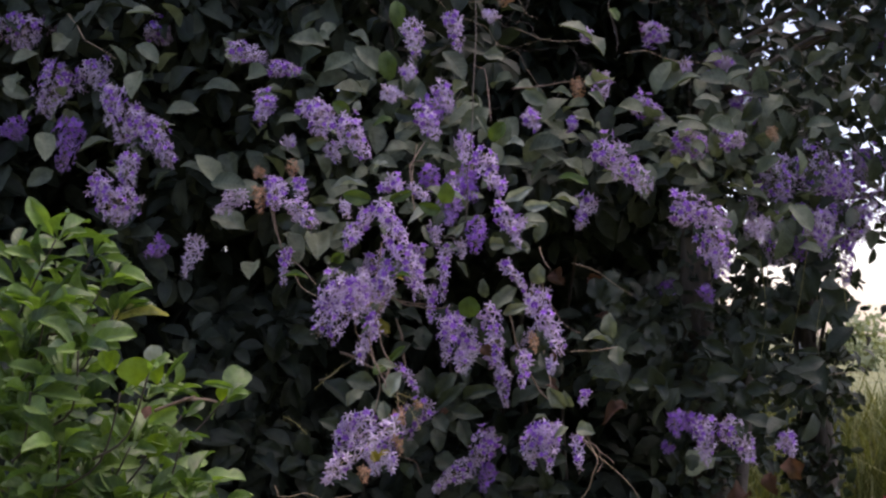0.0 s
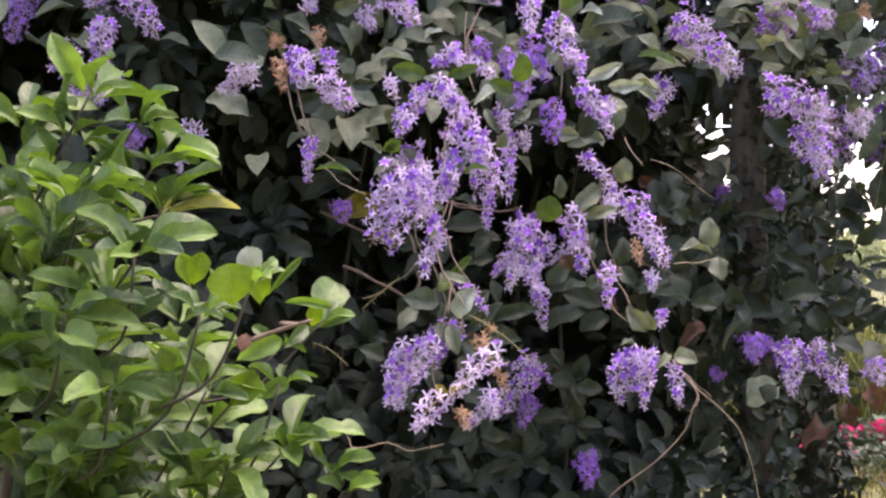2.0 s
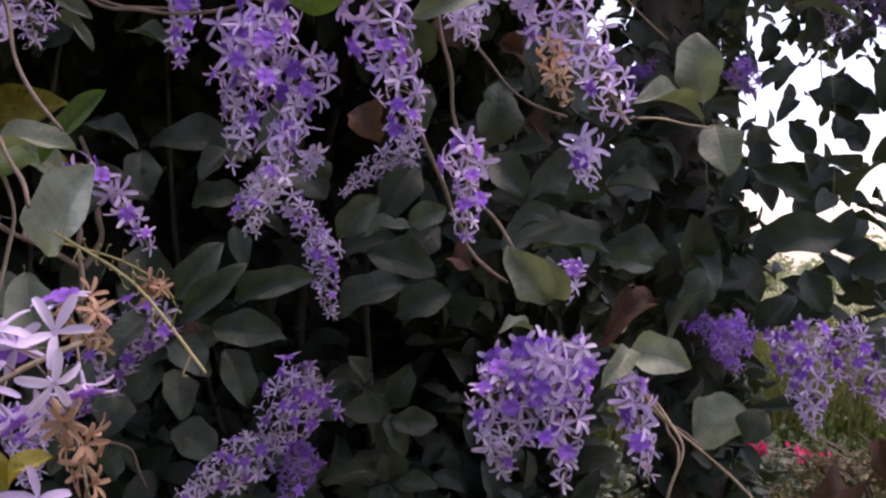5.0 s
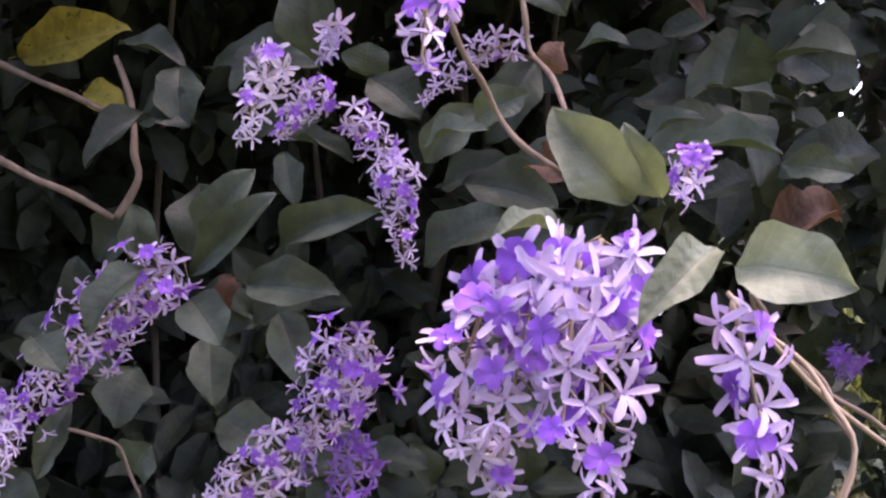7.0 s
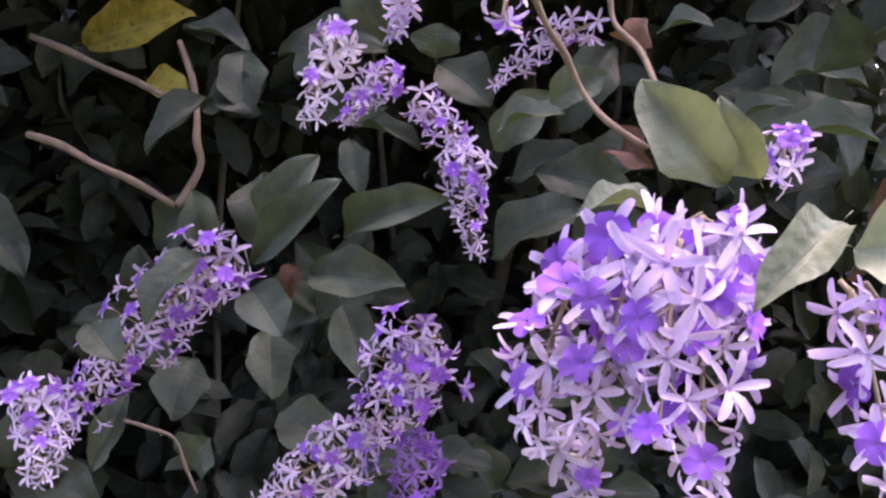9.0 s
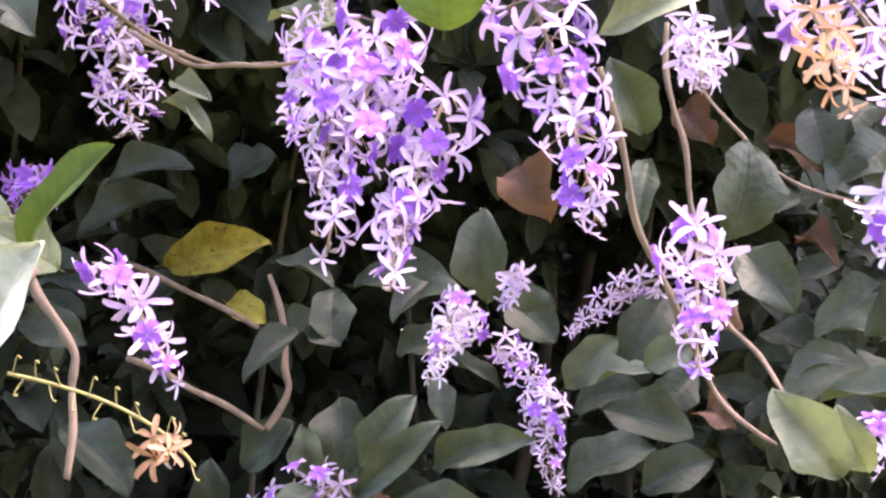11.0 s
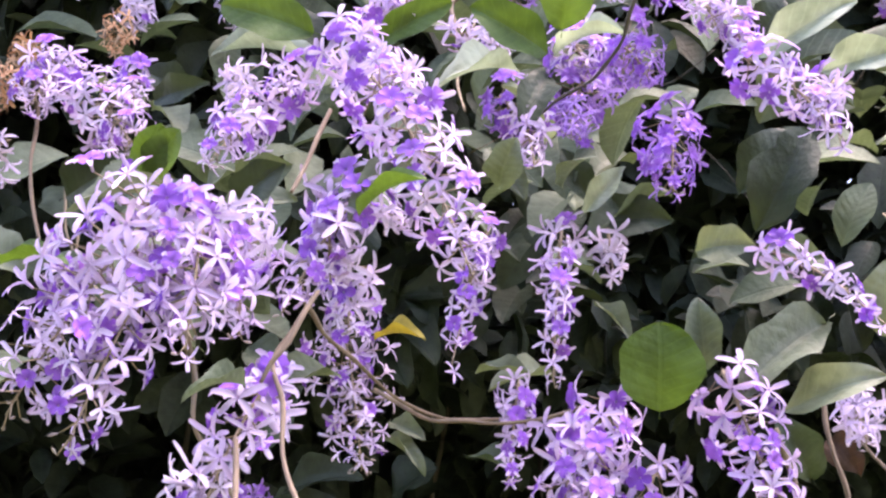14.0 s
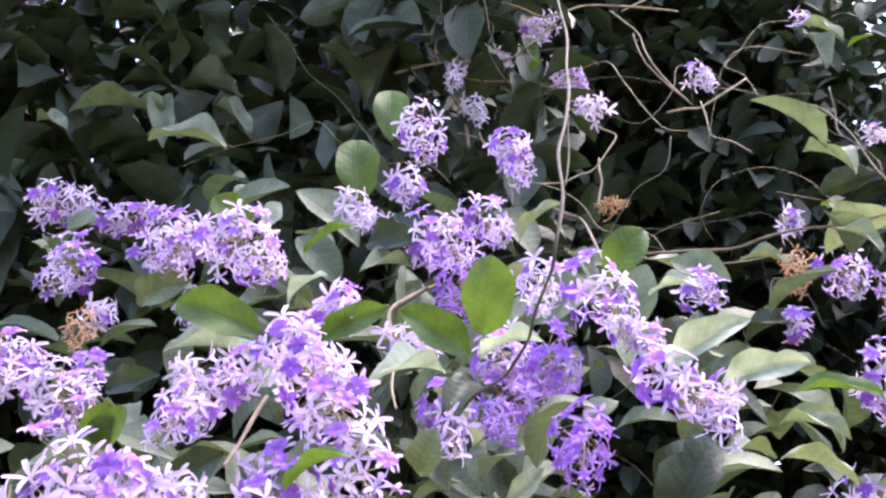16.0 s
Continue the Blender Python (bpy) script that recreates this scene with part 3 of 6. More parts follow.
vine_stem("branch", 0.0022, (0.227, 4.000, 2.413), (0.356, 4.000, 2.426), (0.442, 3.950, 2.424), (0.551, 3.900, 2.416))
vine_stem("branch", 0.0022, (-0.079, 4.300, 3.080), (0.033, 4.300, 3.066), (0.143, 4.300, 3.045))
vine_stem("branch", 0.0022, (0.099, 4.000, 2.494), (0.140, 4.000, 2.473), (0.153, 3.850, 2.277))
vine_stem("branch", 0.0022, (0.330, 4.600, 3.541), (0.354, 4.550, 3.373), (0.434, 4.500, 3.201))


def bare_stalk(*points):
    """A spent raceme: a bare yellow-green stalk with short hooked pedicels."""
    v, f_ = tube(points, [0.0011, *[0.0010] * (len(points) - 2), 0.0008], 5)
    k = 0
    for a, b_ in zip(points, points[1:]):
        a, b_ = Vector(a), Vector(b_)
        for s in (0.1, 0.35, 0.6, 0.85):
            k += 1
            p = a.lerp(b_, s)
            out = Vector((0.35 * math.sin(k * 2.1), -0.3, 0.9 if k % 2 else -0.7)).normalized() * 0.010
            tube([p, p + out, p + out + Vector((0.002, 0, -0.001))], [0.0004, 0.0004, 0.0008], 4, v, f_)
    part("bare_stalk", mesh_from("bare_stalk", v, f_, [SPENT]), vine, "spent yellow-green flower stalk with bare hooked pedicels")

bare_stalk((1.170, 4.500, 1.891), (1.184, 4.500, 1.775), (1.191, 4.500, 1.673), (1.152, 4.450, 1.498))
bare_stalk((1.336, 4.450, 1.947), (1.320, 4.480, 1.790), (1.285, 4.480, 1.614), (1.259, 4.480, 1.498))
bare_stalk((1.479, 4.400, 1.554), (1.394, 4.420, 1.569), (1.358, 4.440, 1.613), (1.383, 4.450, 1.730))
bare_stalk((1.434, 4.400, 1.900), (1.441, 4.400, 1.799), (1.456, 4.400, 1.683))
bare_stalk((0.998, 4.300, 2.036), (1.039, 4.350, 1.937), (1.050, 4.400, 1.861))
bare_stalk((-0.283, 3.500, 1.516), (-0.326, 3.500, 1.480), (-0.368, 3.500, 1.444))
bare_stalk((-0.138, 3.320, 1.439), (-0.087, 3.200, 1.406), (-0.055, 3.000, 1.367))
bare_stalk((-0.398, 3.600, 1.307), (-0.439, 3.650, 1.339), (-0.482, 3.700, 1.354))
bare_stalk((-0.152, 3.500, 1.438), (-0.127, 3.500, 1.432), (-0.098, 3.500, 1.422), (-0.071, 3.500, 1.407), (-0.054, 3.500, 1.390))

raceme((-0.271, 3.440, 1.766), (-0.349, 3.400, 1.595), 0.096, FRESH)
raceme((-0.253, 3.430, 1.749), (-0.307, 3.400, 1.576), 0.072, FRESH)
raceme((-0.225, 3.460, 1.738), (-0.216, 3.440, 1.661), 0.049, FRESH)
raceme((-0.195, 3.450, 1.631), (-0.222, 3.420, 1.545), 0.047, FRESH)
raceme((-0.148, 3.500, 1.898), (-0.059, 3.440, 1.703), 0.078, FRESH)
raceme((-0.145, 3.500, 1.796), (-0.191, 3.460, 1.686), 0.052, FRESH)
raceme((-0.494, 3.820, 1.866), (-0.497, 3.800, 1.756), 0.045, FRESH)
raceme((0.249, 3.680, 1.541), (0.232, 3.620, 1.446), 0.046, FRESH)
raceme((0.263, 3.550, 1.705), (0.336, 3.460, 1.540), 0.071, FRESH)
raceme((0.310, 3.500, 1.534), (0.306, 3.480, 1.494), 0.036, PALE)
raceme((0.862, 4.080, 1.329), (0.861, 4.050, 1.177), 0.088, FRESH)
raceme((0.930, 4.080, 1.319), (1.021, 4.050, 1.171), 0.089, FRESH)
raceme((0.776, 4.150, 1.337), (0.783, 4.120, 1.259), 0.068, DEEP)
raceme((1.167, 4.200, 1.267), (1.183, 4.180, 1.193), 0.068, FRESH)
raceme((-0.110, 3.060, 1.378), (-0.212, 2.980, 1.300), 0.054, PALE)
raceme((-0.234, 3.000, 1.296), (-0.281, 2.950, 1.250), 0.055, PALE)
raceme((-0.130, 3.300, 1.394), (-0.108, 3.280, 1.365), 0.041, FADED)
raceme((-0.116, 3.050, 1.350), (-0.105, 3.030, 1.307), 0.023, FADED)
raceme((-0.195, 2.980, 1.279), (-0.187, 2.960, 1.252), 0.036, FADED)
raceme((-0.134, 3.060, 1.305), (-0.127, 3.040, 1.266), 0.035, PALE)
raceme((-0.207, 3.460, 1.379), (-0.253, 3.420, 1.284), 0.059, FRESH)
raceme((-0.264, 3.550, 1.358), (-0.307, 3.500, 1.220), 0.063, FRESH)
raceme((0.742, 3.950, 2.012), (0.901, 3.850, 1.942), 0.104, FRESH)
raceme((0.870, 3.950, 1.930), (0.897, 3.900, 1.779), 0.111, FRESH)
raceme((1.304, 4.300, 2.021), (1.344, 4.280, 1.909), 0.104, FRESH)
raceme((1.369, 4.300, 2.163), (1.429, 4.300, 2.096), 0.125, FRESH)
raceme((1.035, 4.000, 1.982), (1.048, 4.000, 1.909), 0.073, PALE)
raceme((0.934, 4.400, 1.775), (0.964, 4.400, 1.720), 0.062, DEEP)
raceme((0.836, 4.600, 1.800), (0.851, 4.600, 1.734), 0.073, DEEP)
raceme((-1.495, 4.300, 2.734), (-1.502, 4.300, 2.621), 0.172, FRESH)
raceme((-1.323, 4.250, 2.539), (-1.410, 4.250, 2.377), 0.149, FRESH)
raceme((-1.244, 4.250, 2.559), (-1.207, 4.250, 2.468), 0.108, FRESH)
raceme((-1.136, 4.150, 2.457), (-1.143, 4.150, 2.320), 0.080, FRESH)
raceme((-1.024, 4.100, 2.369), (-1.089, 4.100, 2.244), 0.129, FRESH)
raceme((-1.004, 4.100, 2.311), (-0.917, 4.080, 2.164), 0.102, FRESH)
raceme((-1.054, 4.060, 2.209), (-1.056, 4.050, 2.074), 0.081, FRESH)
raceme((-1.079, 4.050, 2.065), (-1.077, 4.000, 1.971), 0.141, FRESH)
raceme((-1.192, 4.100, 2.122), (-1.124, 4.100, 2.057), 0.092, FRESH)
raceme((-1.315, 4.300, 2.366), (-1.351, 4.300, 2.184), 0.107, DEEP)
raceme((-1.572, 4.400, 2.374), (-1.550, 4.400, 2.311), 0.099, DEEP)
raceme((-1.074, 4.400, 2.729), (-1.011, 4.400, 2.666), 0.110, FRESH)
raceme((0.661, 4.200, 2.412), (0.745, 4.150, 2.336), 0.085, FRESH)
raceme((0.500, 4.000, 2.222), (0.673, 3.950, 2.059), 0.108, FRESH)
raceme((0.486, 4.000, 2.059), (0.446, 4.000, 1.947), 0.067, FRESH)
raceme((0.742, 4.500, 2.718), (0.837, 4.500, 2.712), 0.101, FRESH)
raceme((1.016, 4.600, 2.627), (1.091, 4.600, 2.594), 0.125, FRESH)
raceme((1.111, 4.600, 2.507), (1.185, 4.600, 2.409), 0.103, FRESH)
raceme((0.806, 4.150, 2.271), (0.882, 4.100, 2.219), 0.122, FRESH)
raceme((0.944, 4.200, 2.283), (1.042, 4.200, 2.269), 0.094, FRESH)
raceme((1.171, 4.400, 2.198), (1.227, 4.350, 2.089), 0.150, FRESH)
raceme((1.335, 4.500, 2.243), (1.416, 4.400, 2.125), 0.193, FRESH)
raceme((1.558, 4.700, 2.238), (1.659, 4.600, 2.031), 0.239, FRESH)
raceme((1.241, 4.600, 2.049), (1.244, 4.550, 1.858), 0.120, FRESH)
raceme((1.363, 4.620, 2.087), (1.341, 4.570, 1.884), 0.100, DEEP)
raceme((1.450, 4.600, 2.087), (1.425, 4.550, 1.891), 0.100, FRESH)
raceme((1.147, 4.550, 2.101), (1.130, 4.500, 1.965), 0.070, PALE)
raceme((1.543, 4.650, 2.016), (1.518, 4.600, 1.789), 0.070, FRESH)
raceme((1.601, 4.600, 2.095), (1.550, 4.550, 1.943), 0.100, FRESH)
raceme((1.658, 4.700, 2.305), (1.634, 4.700, 2.194), 0.160, FRESH)
raceme((1.717, 4.800, 2.797), (1.748, 4.800, 2.706), 0.138, DEEP)
raceme((-0.637, 3.920, 2.059), (-0.724, 3.900, 1.987), 0.075, PALE)
raceme((-0.787, 3.950, 1.915), (-0.836, 3.930, 1.785), 0.062, PALE)
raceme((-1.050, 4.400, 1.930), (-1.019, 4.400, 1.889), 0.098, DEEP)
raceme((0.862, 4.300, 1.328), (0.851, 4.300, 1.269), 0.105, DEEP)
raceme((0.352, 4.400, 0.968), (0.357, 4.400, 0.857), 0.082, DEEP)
raceme((0.044, 3.620, 1.669), (0.005, 3.590, 1.518), 0.063, FRESH)
raceme((0.079, 3.620, 1.621), (0.050, 3.580, 1.521), 0.052, FRESH)
raceme((0.128, 3.600, 1.687), (0.164, 3.560, 1.527), 0.068, FRESH)
raceme((0.051, 3.600, 1.551), (0.044, 3.570, 1.493), 0.036, FRESH)
raceme((0.137, 4.530, 1.573), (0.076, 4.510, 1.508), 0.050, FRESH)
raceme((0.105, 4.200, 1.560), (0.070, 4.180, 1.474), 0.050, PALE)
raceme((0.393, 4.530, 1.622), (0.262, 4.520, 1.550), 0.045, PALE)
raceme((0.155, 4.530, 1.530), (0.222, 4.510, 1.466), 0.055, FRESH)
raceme((0.212, 4.520, 1.474), (0.226, 4.480, 1.344), 0.060, FRESH)
raceme((-0.237, 3.980, 1.858), (-0.196, 3.920, 1.672), 0.091, FRESH)
raceme((-0.248, 3.440, 1.756), (-0.239, 3.400, 1.638), 0.058, FRESH)
raceme((-0.177, 3.520, 1.808), (-0.167, 3.500, 1.723), 0.048, FRESH)
raceme((-0.233, 3.420, 1.567), (-0.227, 3.400, 1.522), 0.029, PALE)
raceme((-0.232, 3.500, 1.781), (-0.218, 3.460, 1.715), 0.046, PALE)
raceme((-0.033, 3.850, 1.750), (-0.041, 3.800, 1.642), 0.042, FRESH)
raceme((-0.061, 3.750, 1.873), (-0.089, 3.680, 1.713), 0.039, FRESH)
raceme((0.008, 3.740, 1.869), (-0.002, 3.680, 1.700), 0.045, FRESH)
raceme((0.055, 3.800, 1.891), (0.060, 3.800, 1.840), 0.037, PALE)
raceme((0.175, 3.660, 1.814), (0.245, 3.580, 1.724), 0.037, FRESH)
raceme((-0.408, 4.300, 1.730), (-0.407, 4.300, 1.671), 0.066, DEEP)
raceme((-0.136, 3.600, 1.509), (-0.075, 3.540, 1.437), 0.025, FRESH)
raceme((0.263, 3.750, 1.709), (0.265, 3.720, 1.660), 0.039, PALE)
raceme((0.167, 4.200, 1.590), (0.154, 4.200, 1.555), 0.037, PALE)
raceme((-0.074, 3.500, 1.405), (-0.068, 3.490, 1.396), 0.010, FADED)
raceme((0.250, 3.420, 1.603), (0.257, 3.400, 1.550), 0.024, FADED)
raceme((-0.039, 4.420, 1.354), (-0.240, 4.360, 1.146), 0.100, FRESH)
raceme((0.460, 3.950, 1.416), (0.439, 3.900, 1.379), 0.033, FRESH)
raceme((0.869, 4.700, 1.186), (0.851, 4.700, 1.154), 0.065, DEEP)
raceme((-0.259, 4.350, 1.211), (-0.234, 4.300, 1.118), 0.076, FRESH)
raceme((-0.728, 4.100, 2.565), (-0.594, 4.050, 2.514), 0.073, FRESH)
raceme((-0.584, 4.050, 2.487), (-0.478, 4.000, 2.465), 0.060, FRESH)
raceme((-0.570, 4.000, 2.383), (-0.605, 3.950, 2.296), 0.078, FRESH)
raceme((-0.389, 3.850, 2.310), (-0.384, 3.800, 2.218), 0.088, FRESH)
raceme((-0.322, 3.800, 2.272), (-0.235, 3.700, 2.138), 0.088, FRESH)
raceme((-0.102, 3.950, 2.620), (-0.089, 3.900, 2.490), 0.072, FRESH)
raceme((-0.124, 3.900, 2.468), (-0.110, 3.900, 2.426), 0.064, FRESH)
raceme((-0.195, 3.850, 2.382), (-0.158, 3.850, 2.344), 0.053, PALE)
raceme((0.027, 4.050, 2.681), (0.053, 4.000, 2.543), 0.063, FRESH)
raceme((-0.078, 3.850, 2.308), (-0.023, 3.750, 2.205), 0.073, FRESH)
raceme((-0.023, 3.900, 2.403), (0.024, 3.850, 2.311), 0.062, FRESH)
raceme((0.065, 3.800, 2.220), (0.066, 3.750, 2.135), 0.055, FRESH)
raceme((0.125, 3.720, 2.154), (0.151, 3.660, 2.039), 0.073, FRESH)
raceme((0.273, 3.950, 2.322), (0.305, 3.900, 2.259), 0.056, FRESH)
raceme((0.530, 4.100, 2.475), (0.538, 4.050, 2.387), 0.069, FRESH)
raceme((0.487, 4.200, 2.651), (0.513, 4.200, 2.633), 0.057, PALE)
raceme((0.412, 4.000, 2.300), (0.434, 4.000, 2.291), 0.054, FRESH)
raceme((0.156, 3.620, 1.986), (0.222, 3.540, 1.859), 0.055, FRESH)
raceme((-0.186, 3.580, 1.970), (-0.125, 3.500, 1.873), 0.065, FRESH)
raceme((-0.154, 3.650, 2.077), (-0.127, 3.600, 2.018), 0.047, FRESH)
raceme((0.069, 3.750, 2.074), (0.090, 3.700, 2.008), 0.069, DEEP)
raceme((-0.029, 3.640, 1.932), (-0.018, 3.600, 1.868), 0.046, FRESH)
raceme((-0.297, 3.680, 2.005), (-0.287, 3.640, 1.954), 0.044, PALE)
raceme((-0.458, 3.800, 2.077), (-0.432, 3.760, 2.023), 0.043, FRESH)
raceme((-0.471, 3.800, 2.136), (-0.470, 3.780, 2.095), 0.047, FADED)
raceme((0.236, 3.600, 1.944), (0.214, 3.560, 1.890), 0.037, FRESH)
raceme((-0.100, 3.680, 2.045), (-0.046, 3.640, 2.003), 0.045, PALE)
raceme((-0.224, 3.620, 1.969), (-0.232, 3.580, 1.919), 0.050, FRESH)
raceme((0.019, 3.700, 2.048), (0.030, 3.660, 1.995), 0.054, FRESH)
raceme((0.169, 3.700, 2.073), (0.173, 3.660, 2.019), 0.048, FRESH)
raceme((0.108, 3.660, 1.945), (0.096, 3.600, 1.841), 0.061, DEEP)
raceme((0.031, 3.720, 2.018), (0.014, 3.660, 1.929), 0.066, DEEP)
raceme((-0.247, 3.600, 1.924), (-0.281, 3.550, 1.847), 0.059, FRESH)
raceme((0.130, 4.350, 3.144), (0.176, 4.300, 3.053), 0.069, FRESH)
raceme((-0.106, 4.400, 3.442), (-0.065, 4.400, 3.331), 0.100, FRESH)
raceme((0.106, 4.400, 3.370), (0.093, 4.400, 3.325), 0.074, PALE)
raceme((-0.159, 4.400, 3.259), (-0.164, 4.400, 3.233), 0.072, PALE)
raceme((-1.128, 4.500, 3.505), (-1.088, 4.500, 3.427), 0.106, FRESH)
raceme((-0.516, 3.750, 2.054), (-0.511, 3.700, 1.985), 0.072, FRESH)
raceme((-0.461, 3.720, 1.996), (-0.391, 3.660, 1.919), 0.075, FRESH)
raceme((-0.502, 3.900, 2.233), (-0.491, 3.900, 2.208), 0.049, PALE)
raceme((-0.571, 3.750, 2.048), (-0.555, 3.700, 1.972), 0.048, FADED)
raceme((-0.564, 3.800, 2.118), (-0.586, 3.800, 2.096), 0.045, FADED)
raceme((0.320, 3.590, 1.345), (0.308, 3.550, 1.210), 0.048, LARGE)
raceme((0.335, 3.580, 1.341), (0.320, 3.560, 1.286), 0.032, LARGE)
raceme((0.294, 3.590, 1.341), (0.261, 3.560, 1.243), 0.053, LARGE)
raceme((0.304, 3.560, 1.334), (0.289, 3.540, 1.256), 0.047, LARGE)
raceme((0.265, 3.610, 1.322), (0.236, 3.580, 1.252), 0.047, LARGE)
raceme((0.252, 3.610, 1.248), (0.263, 3.600, 1.215), 0.029, PALE)
raceme((0.387, 3.590, 1.309), (0.396, 3.560, 1.207), 0.034, LARGE)
raceme((0.183, 4.300, 1.254), (0.112, 4.320, 1.150), 0.099, FRESH)
raceme((0.112, 4.320, 1.144), (-0.028, 4.380, 1.049), 0.077, FRESH)
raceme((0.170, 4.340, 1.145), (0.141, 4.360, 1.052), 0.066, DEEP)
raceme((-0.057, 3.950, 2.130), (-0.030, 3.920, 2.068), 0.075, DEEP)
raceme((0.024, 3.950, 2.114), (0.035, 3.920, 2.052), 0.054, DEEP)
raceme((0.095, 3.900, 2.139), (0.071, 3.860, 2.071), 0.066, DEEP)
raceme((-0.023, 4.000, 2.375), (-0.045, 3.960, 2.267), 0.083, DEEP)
raceme((-0.363, 3.850, 2.198), (-0.332, 3.820, 2.147), 0.060, PALE)
raceme((0.017, 3.620, 1.649), (-0.000, 3.580, 1.552), 0.053, FRESH)
raceme((0.310, 3.900, 1.748), (0.305, 3.880, 1.705), 0.052, PALE)
raceme((-0.467, 3.920, 2.330), (-0.348, 3.840, 2.303), 0.062, FRESH)
raceme((-0.181, 3.900, 2.384), (-0.128, 3.880, 2.364), 0.035, PALE)
raceme((-0.187, 3.660, 2.040), (-0.131, 3.620, 2.042), 0.035, FRESH)
raceme((-0.555, 3.800, 2.067), (-0.488, 3.760, 2.058), 0.046, FRESH)
raceme((0.415, 4.400, 3.200), (0.447, 4.380, 3.147), 0.059, PALE)
raceme((-0.014, 4.400, 3.236), (0.033, 4.380, 3.210), 0.048, PALE)
raceme((-0.399, 4.600, 3.394), (-0.365, 4.580, 3.337), 0.066, DEEP)
raceme((0.739, 4.400, 3.030), (0.773, 4.380, 3.012), 0.045, PALE)
raceme((-0.167, 3.580, 1.767), (-0.161, 3.560, 1.706), 0.046, PALE)
raceme((-0.208, 3.500, 1.655), (-0.192, 3.480, 1.613), 0.037, FRESH)
raceme((-0.165, 3.700, 1.867), (-0.136, 3.680, 1.848), 0.031, PALE)

leaf((0.509, 3.660, 1.582), (0.492, 3.640, 1.663), 0.051, (-0.41, -0.87, 0.28), SAGE)
leaf((0.515, 3.660, 1.572), (0.419, 3.620, 1.600), 0.035, (-0.26, -0.56, 0.78), SAGE)
leaf((0.520, 3.660, 1.572), (0.516, 3.620, 1.512), 0.049, (-0.42, -0.85, 0.31), SAGE)
leaf((-0.182, 3.490, 1.456), (-0.274, 3.460, 1.474), 0.053, (-0.11, -0.93, 0.34), SAGE)
# strongly lit leaf: its brightness is put into the paler colour
leaf((-0.158, 3.460, 1.419), (-0.123, 3.420, 1.497), 0.049, (-0.16, -0.90, 0.42), SILVER)
leaf((-0.202, 3.460, 1.505), (-0.131, 3.420, 1.517), 0.032, (-0.09, -0.61, 0.79), PALE_SAGE)
leaf((-0.170, 3.550, 1.502), (-0.113, 3.520, 1.569), 0.021, (0.10, -0.85, 0.45), BRIGHT)
leaf((-0.145, 3.570, 1.500), (-0.181, 3.540, 1.526), 0.036, (0.05, -0.9, 0.4), PALE_SAGE)
leaf((-0.197, 3.450, 1.485), (-0.166, 3.480, 1.515), 0.034, (0.1, -0.8, 0.55), BRIGHT)
leaf((-0.170, 3.460, 1.419), (-0.157, 3.420, 1.348), 0.038, (-0.14, -0.91, 0.38), SAGE)
leaf((-0.189, 3.500, 1.418), (-0.185, 3.470, 1.378), 0.032, (-0.13, -0.92, 0.37), SAGE)
leaf((-0.228, 3.600, 1.441), (-0.282, 3.560, 1.400), 0.039, (-0.09, -0.93, 0.36), SAGE)
leaf((-0.159, 3.520, 1.825), (-0.179, 3.500, 1.778), 0.040, (-0.14, -0.97, 0.18), SAGE)
leaf((-0.265, 3.460, 1.777), (-0.347, 3.420, 1.756), 0.031, (-0.05, -0.65, 0.76), SAGE)
leaf((0.003, 3.700, 1.891), (0.032, 3.660, 1.913), 0.055, (-0.15, -0.65, 0.75), SAGE)
leaf((-0.180, 3.460, 1.240), (-0.200, 3.440, 1.277), 0.028, (-0.12, -0.89, 0.44), YELLOW)
leaf((-0.180, 3.400, 1.256), (-0.148, 3.380, 1.284), 0.024, (-0.09, -0.56, 0.82), YELLOW)
leaf((-0.466, 3.950, 1.999), (-0.461, 3.920, 1.913), 0.067, (0.01, -0.99, 0.15), SAGE)
leaf((-0.484, 3.850, 1.884), (-0.555, 3.820, 1.852), 0.025, (0.03, -0.66, 0.75), SAGE)
leaf((-0.335, 3.700, 1.341), (-0.318, 3.680, 1.369), 0.036, (-0.05, -0.92, 0.39), DARK)
leaf((-0.299, 3.700, 1.312), (-0.367, 3.660, 1.345), 0.042, (-0.05, -0.92, 0.40), DARK)
# leaves against the sky: silhouette dark put into the leaf colour
leaf((0.899, 4.400, 2.009), (0.993, 4.350, 1.901), 0.069, (-0.45, -0.87, 0.20), DARK)
leaf((1.325, 4.500, 1.851), (1.336, 4.480, 1.717), 0.059, (-0.52, -0.82, 0.25), DARK)
leaf((1.229, 4.520, 1.777), (1.167, 4.500, 1.716), 0.053, (-0.48, -0.83, 0.26), DARK)
leaf((1.232, 4.500, 1.688), (1.179, 4.480, 1.657), 0.053, (-0.49, -0.83, 0.28), DARK)
leaf((1.415, 4.450, 1.686), (1.468, 4.420, 1.569), 0.036, (-0.54, -0.79, 0.30), DARK)
leaf((1.068, 4.520, 1.876), (1.064, 4.500, 1.819), 0.029, (-0.46, -0.86, 0.23), DARK)
leaf((1.181, 4.500, 1.542), (1.255, 4.460, 1.519), 0.035, (-0.31, -0.53, 0.79), DARK)
leaf((0.896, 4.300, 1.585), (1.006, 4.260, 1.525), 0.049, (-0.45, -0.84, 0.31), DARK)
leaf((1.060, 4.400, 1.415), (1.083, 4.360, 1.333), 0.060, (-0.46, -0.81, 0.36), DARK)
leaf((1.280, 4.400, 1.327), (1.292, 4.380, 1.412), 0.034, (-0.50, -0.79, 0.36), DARK)
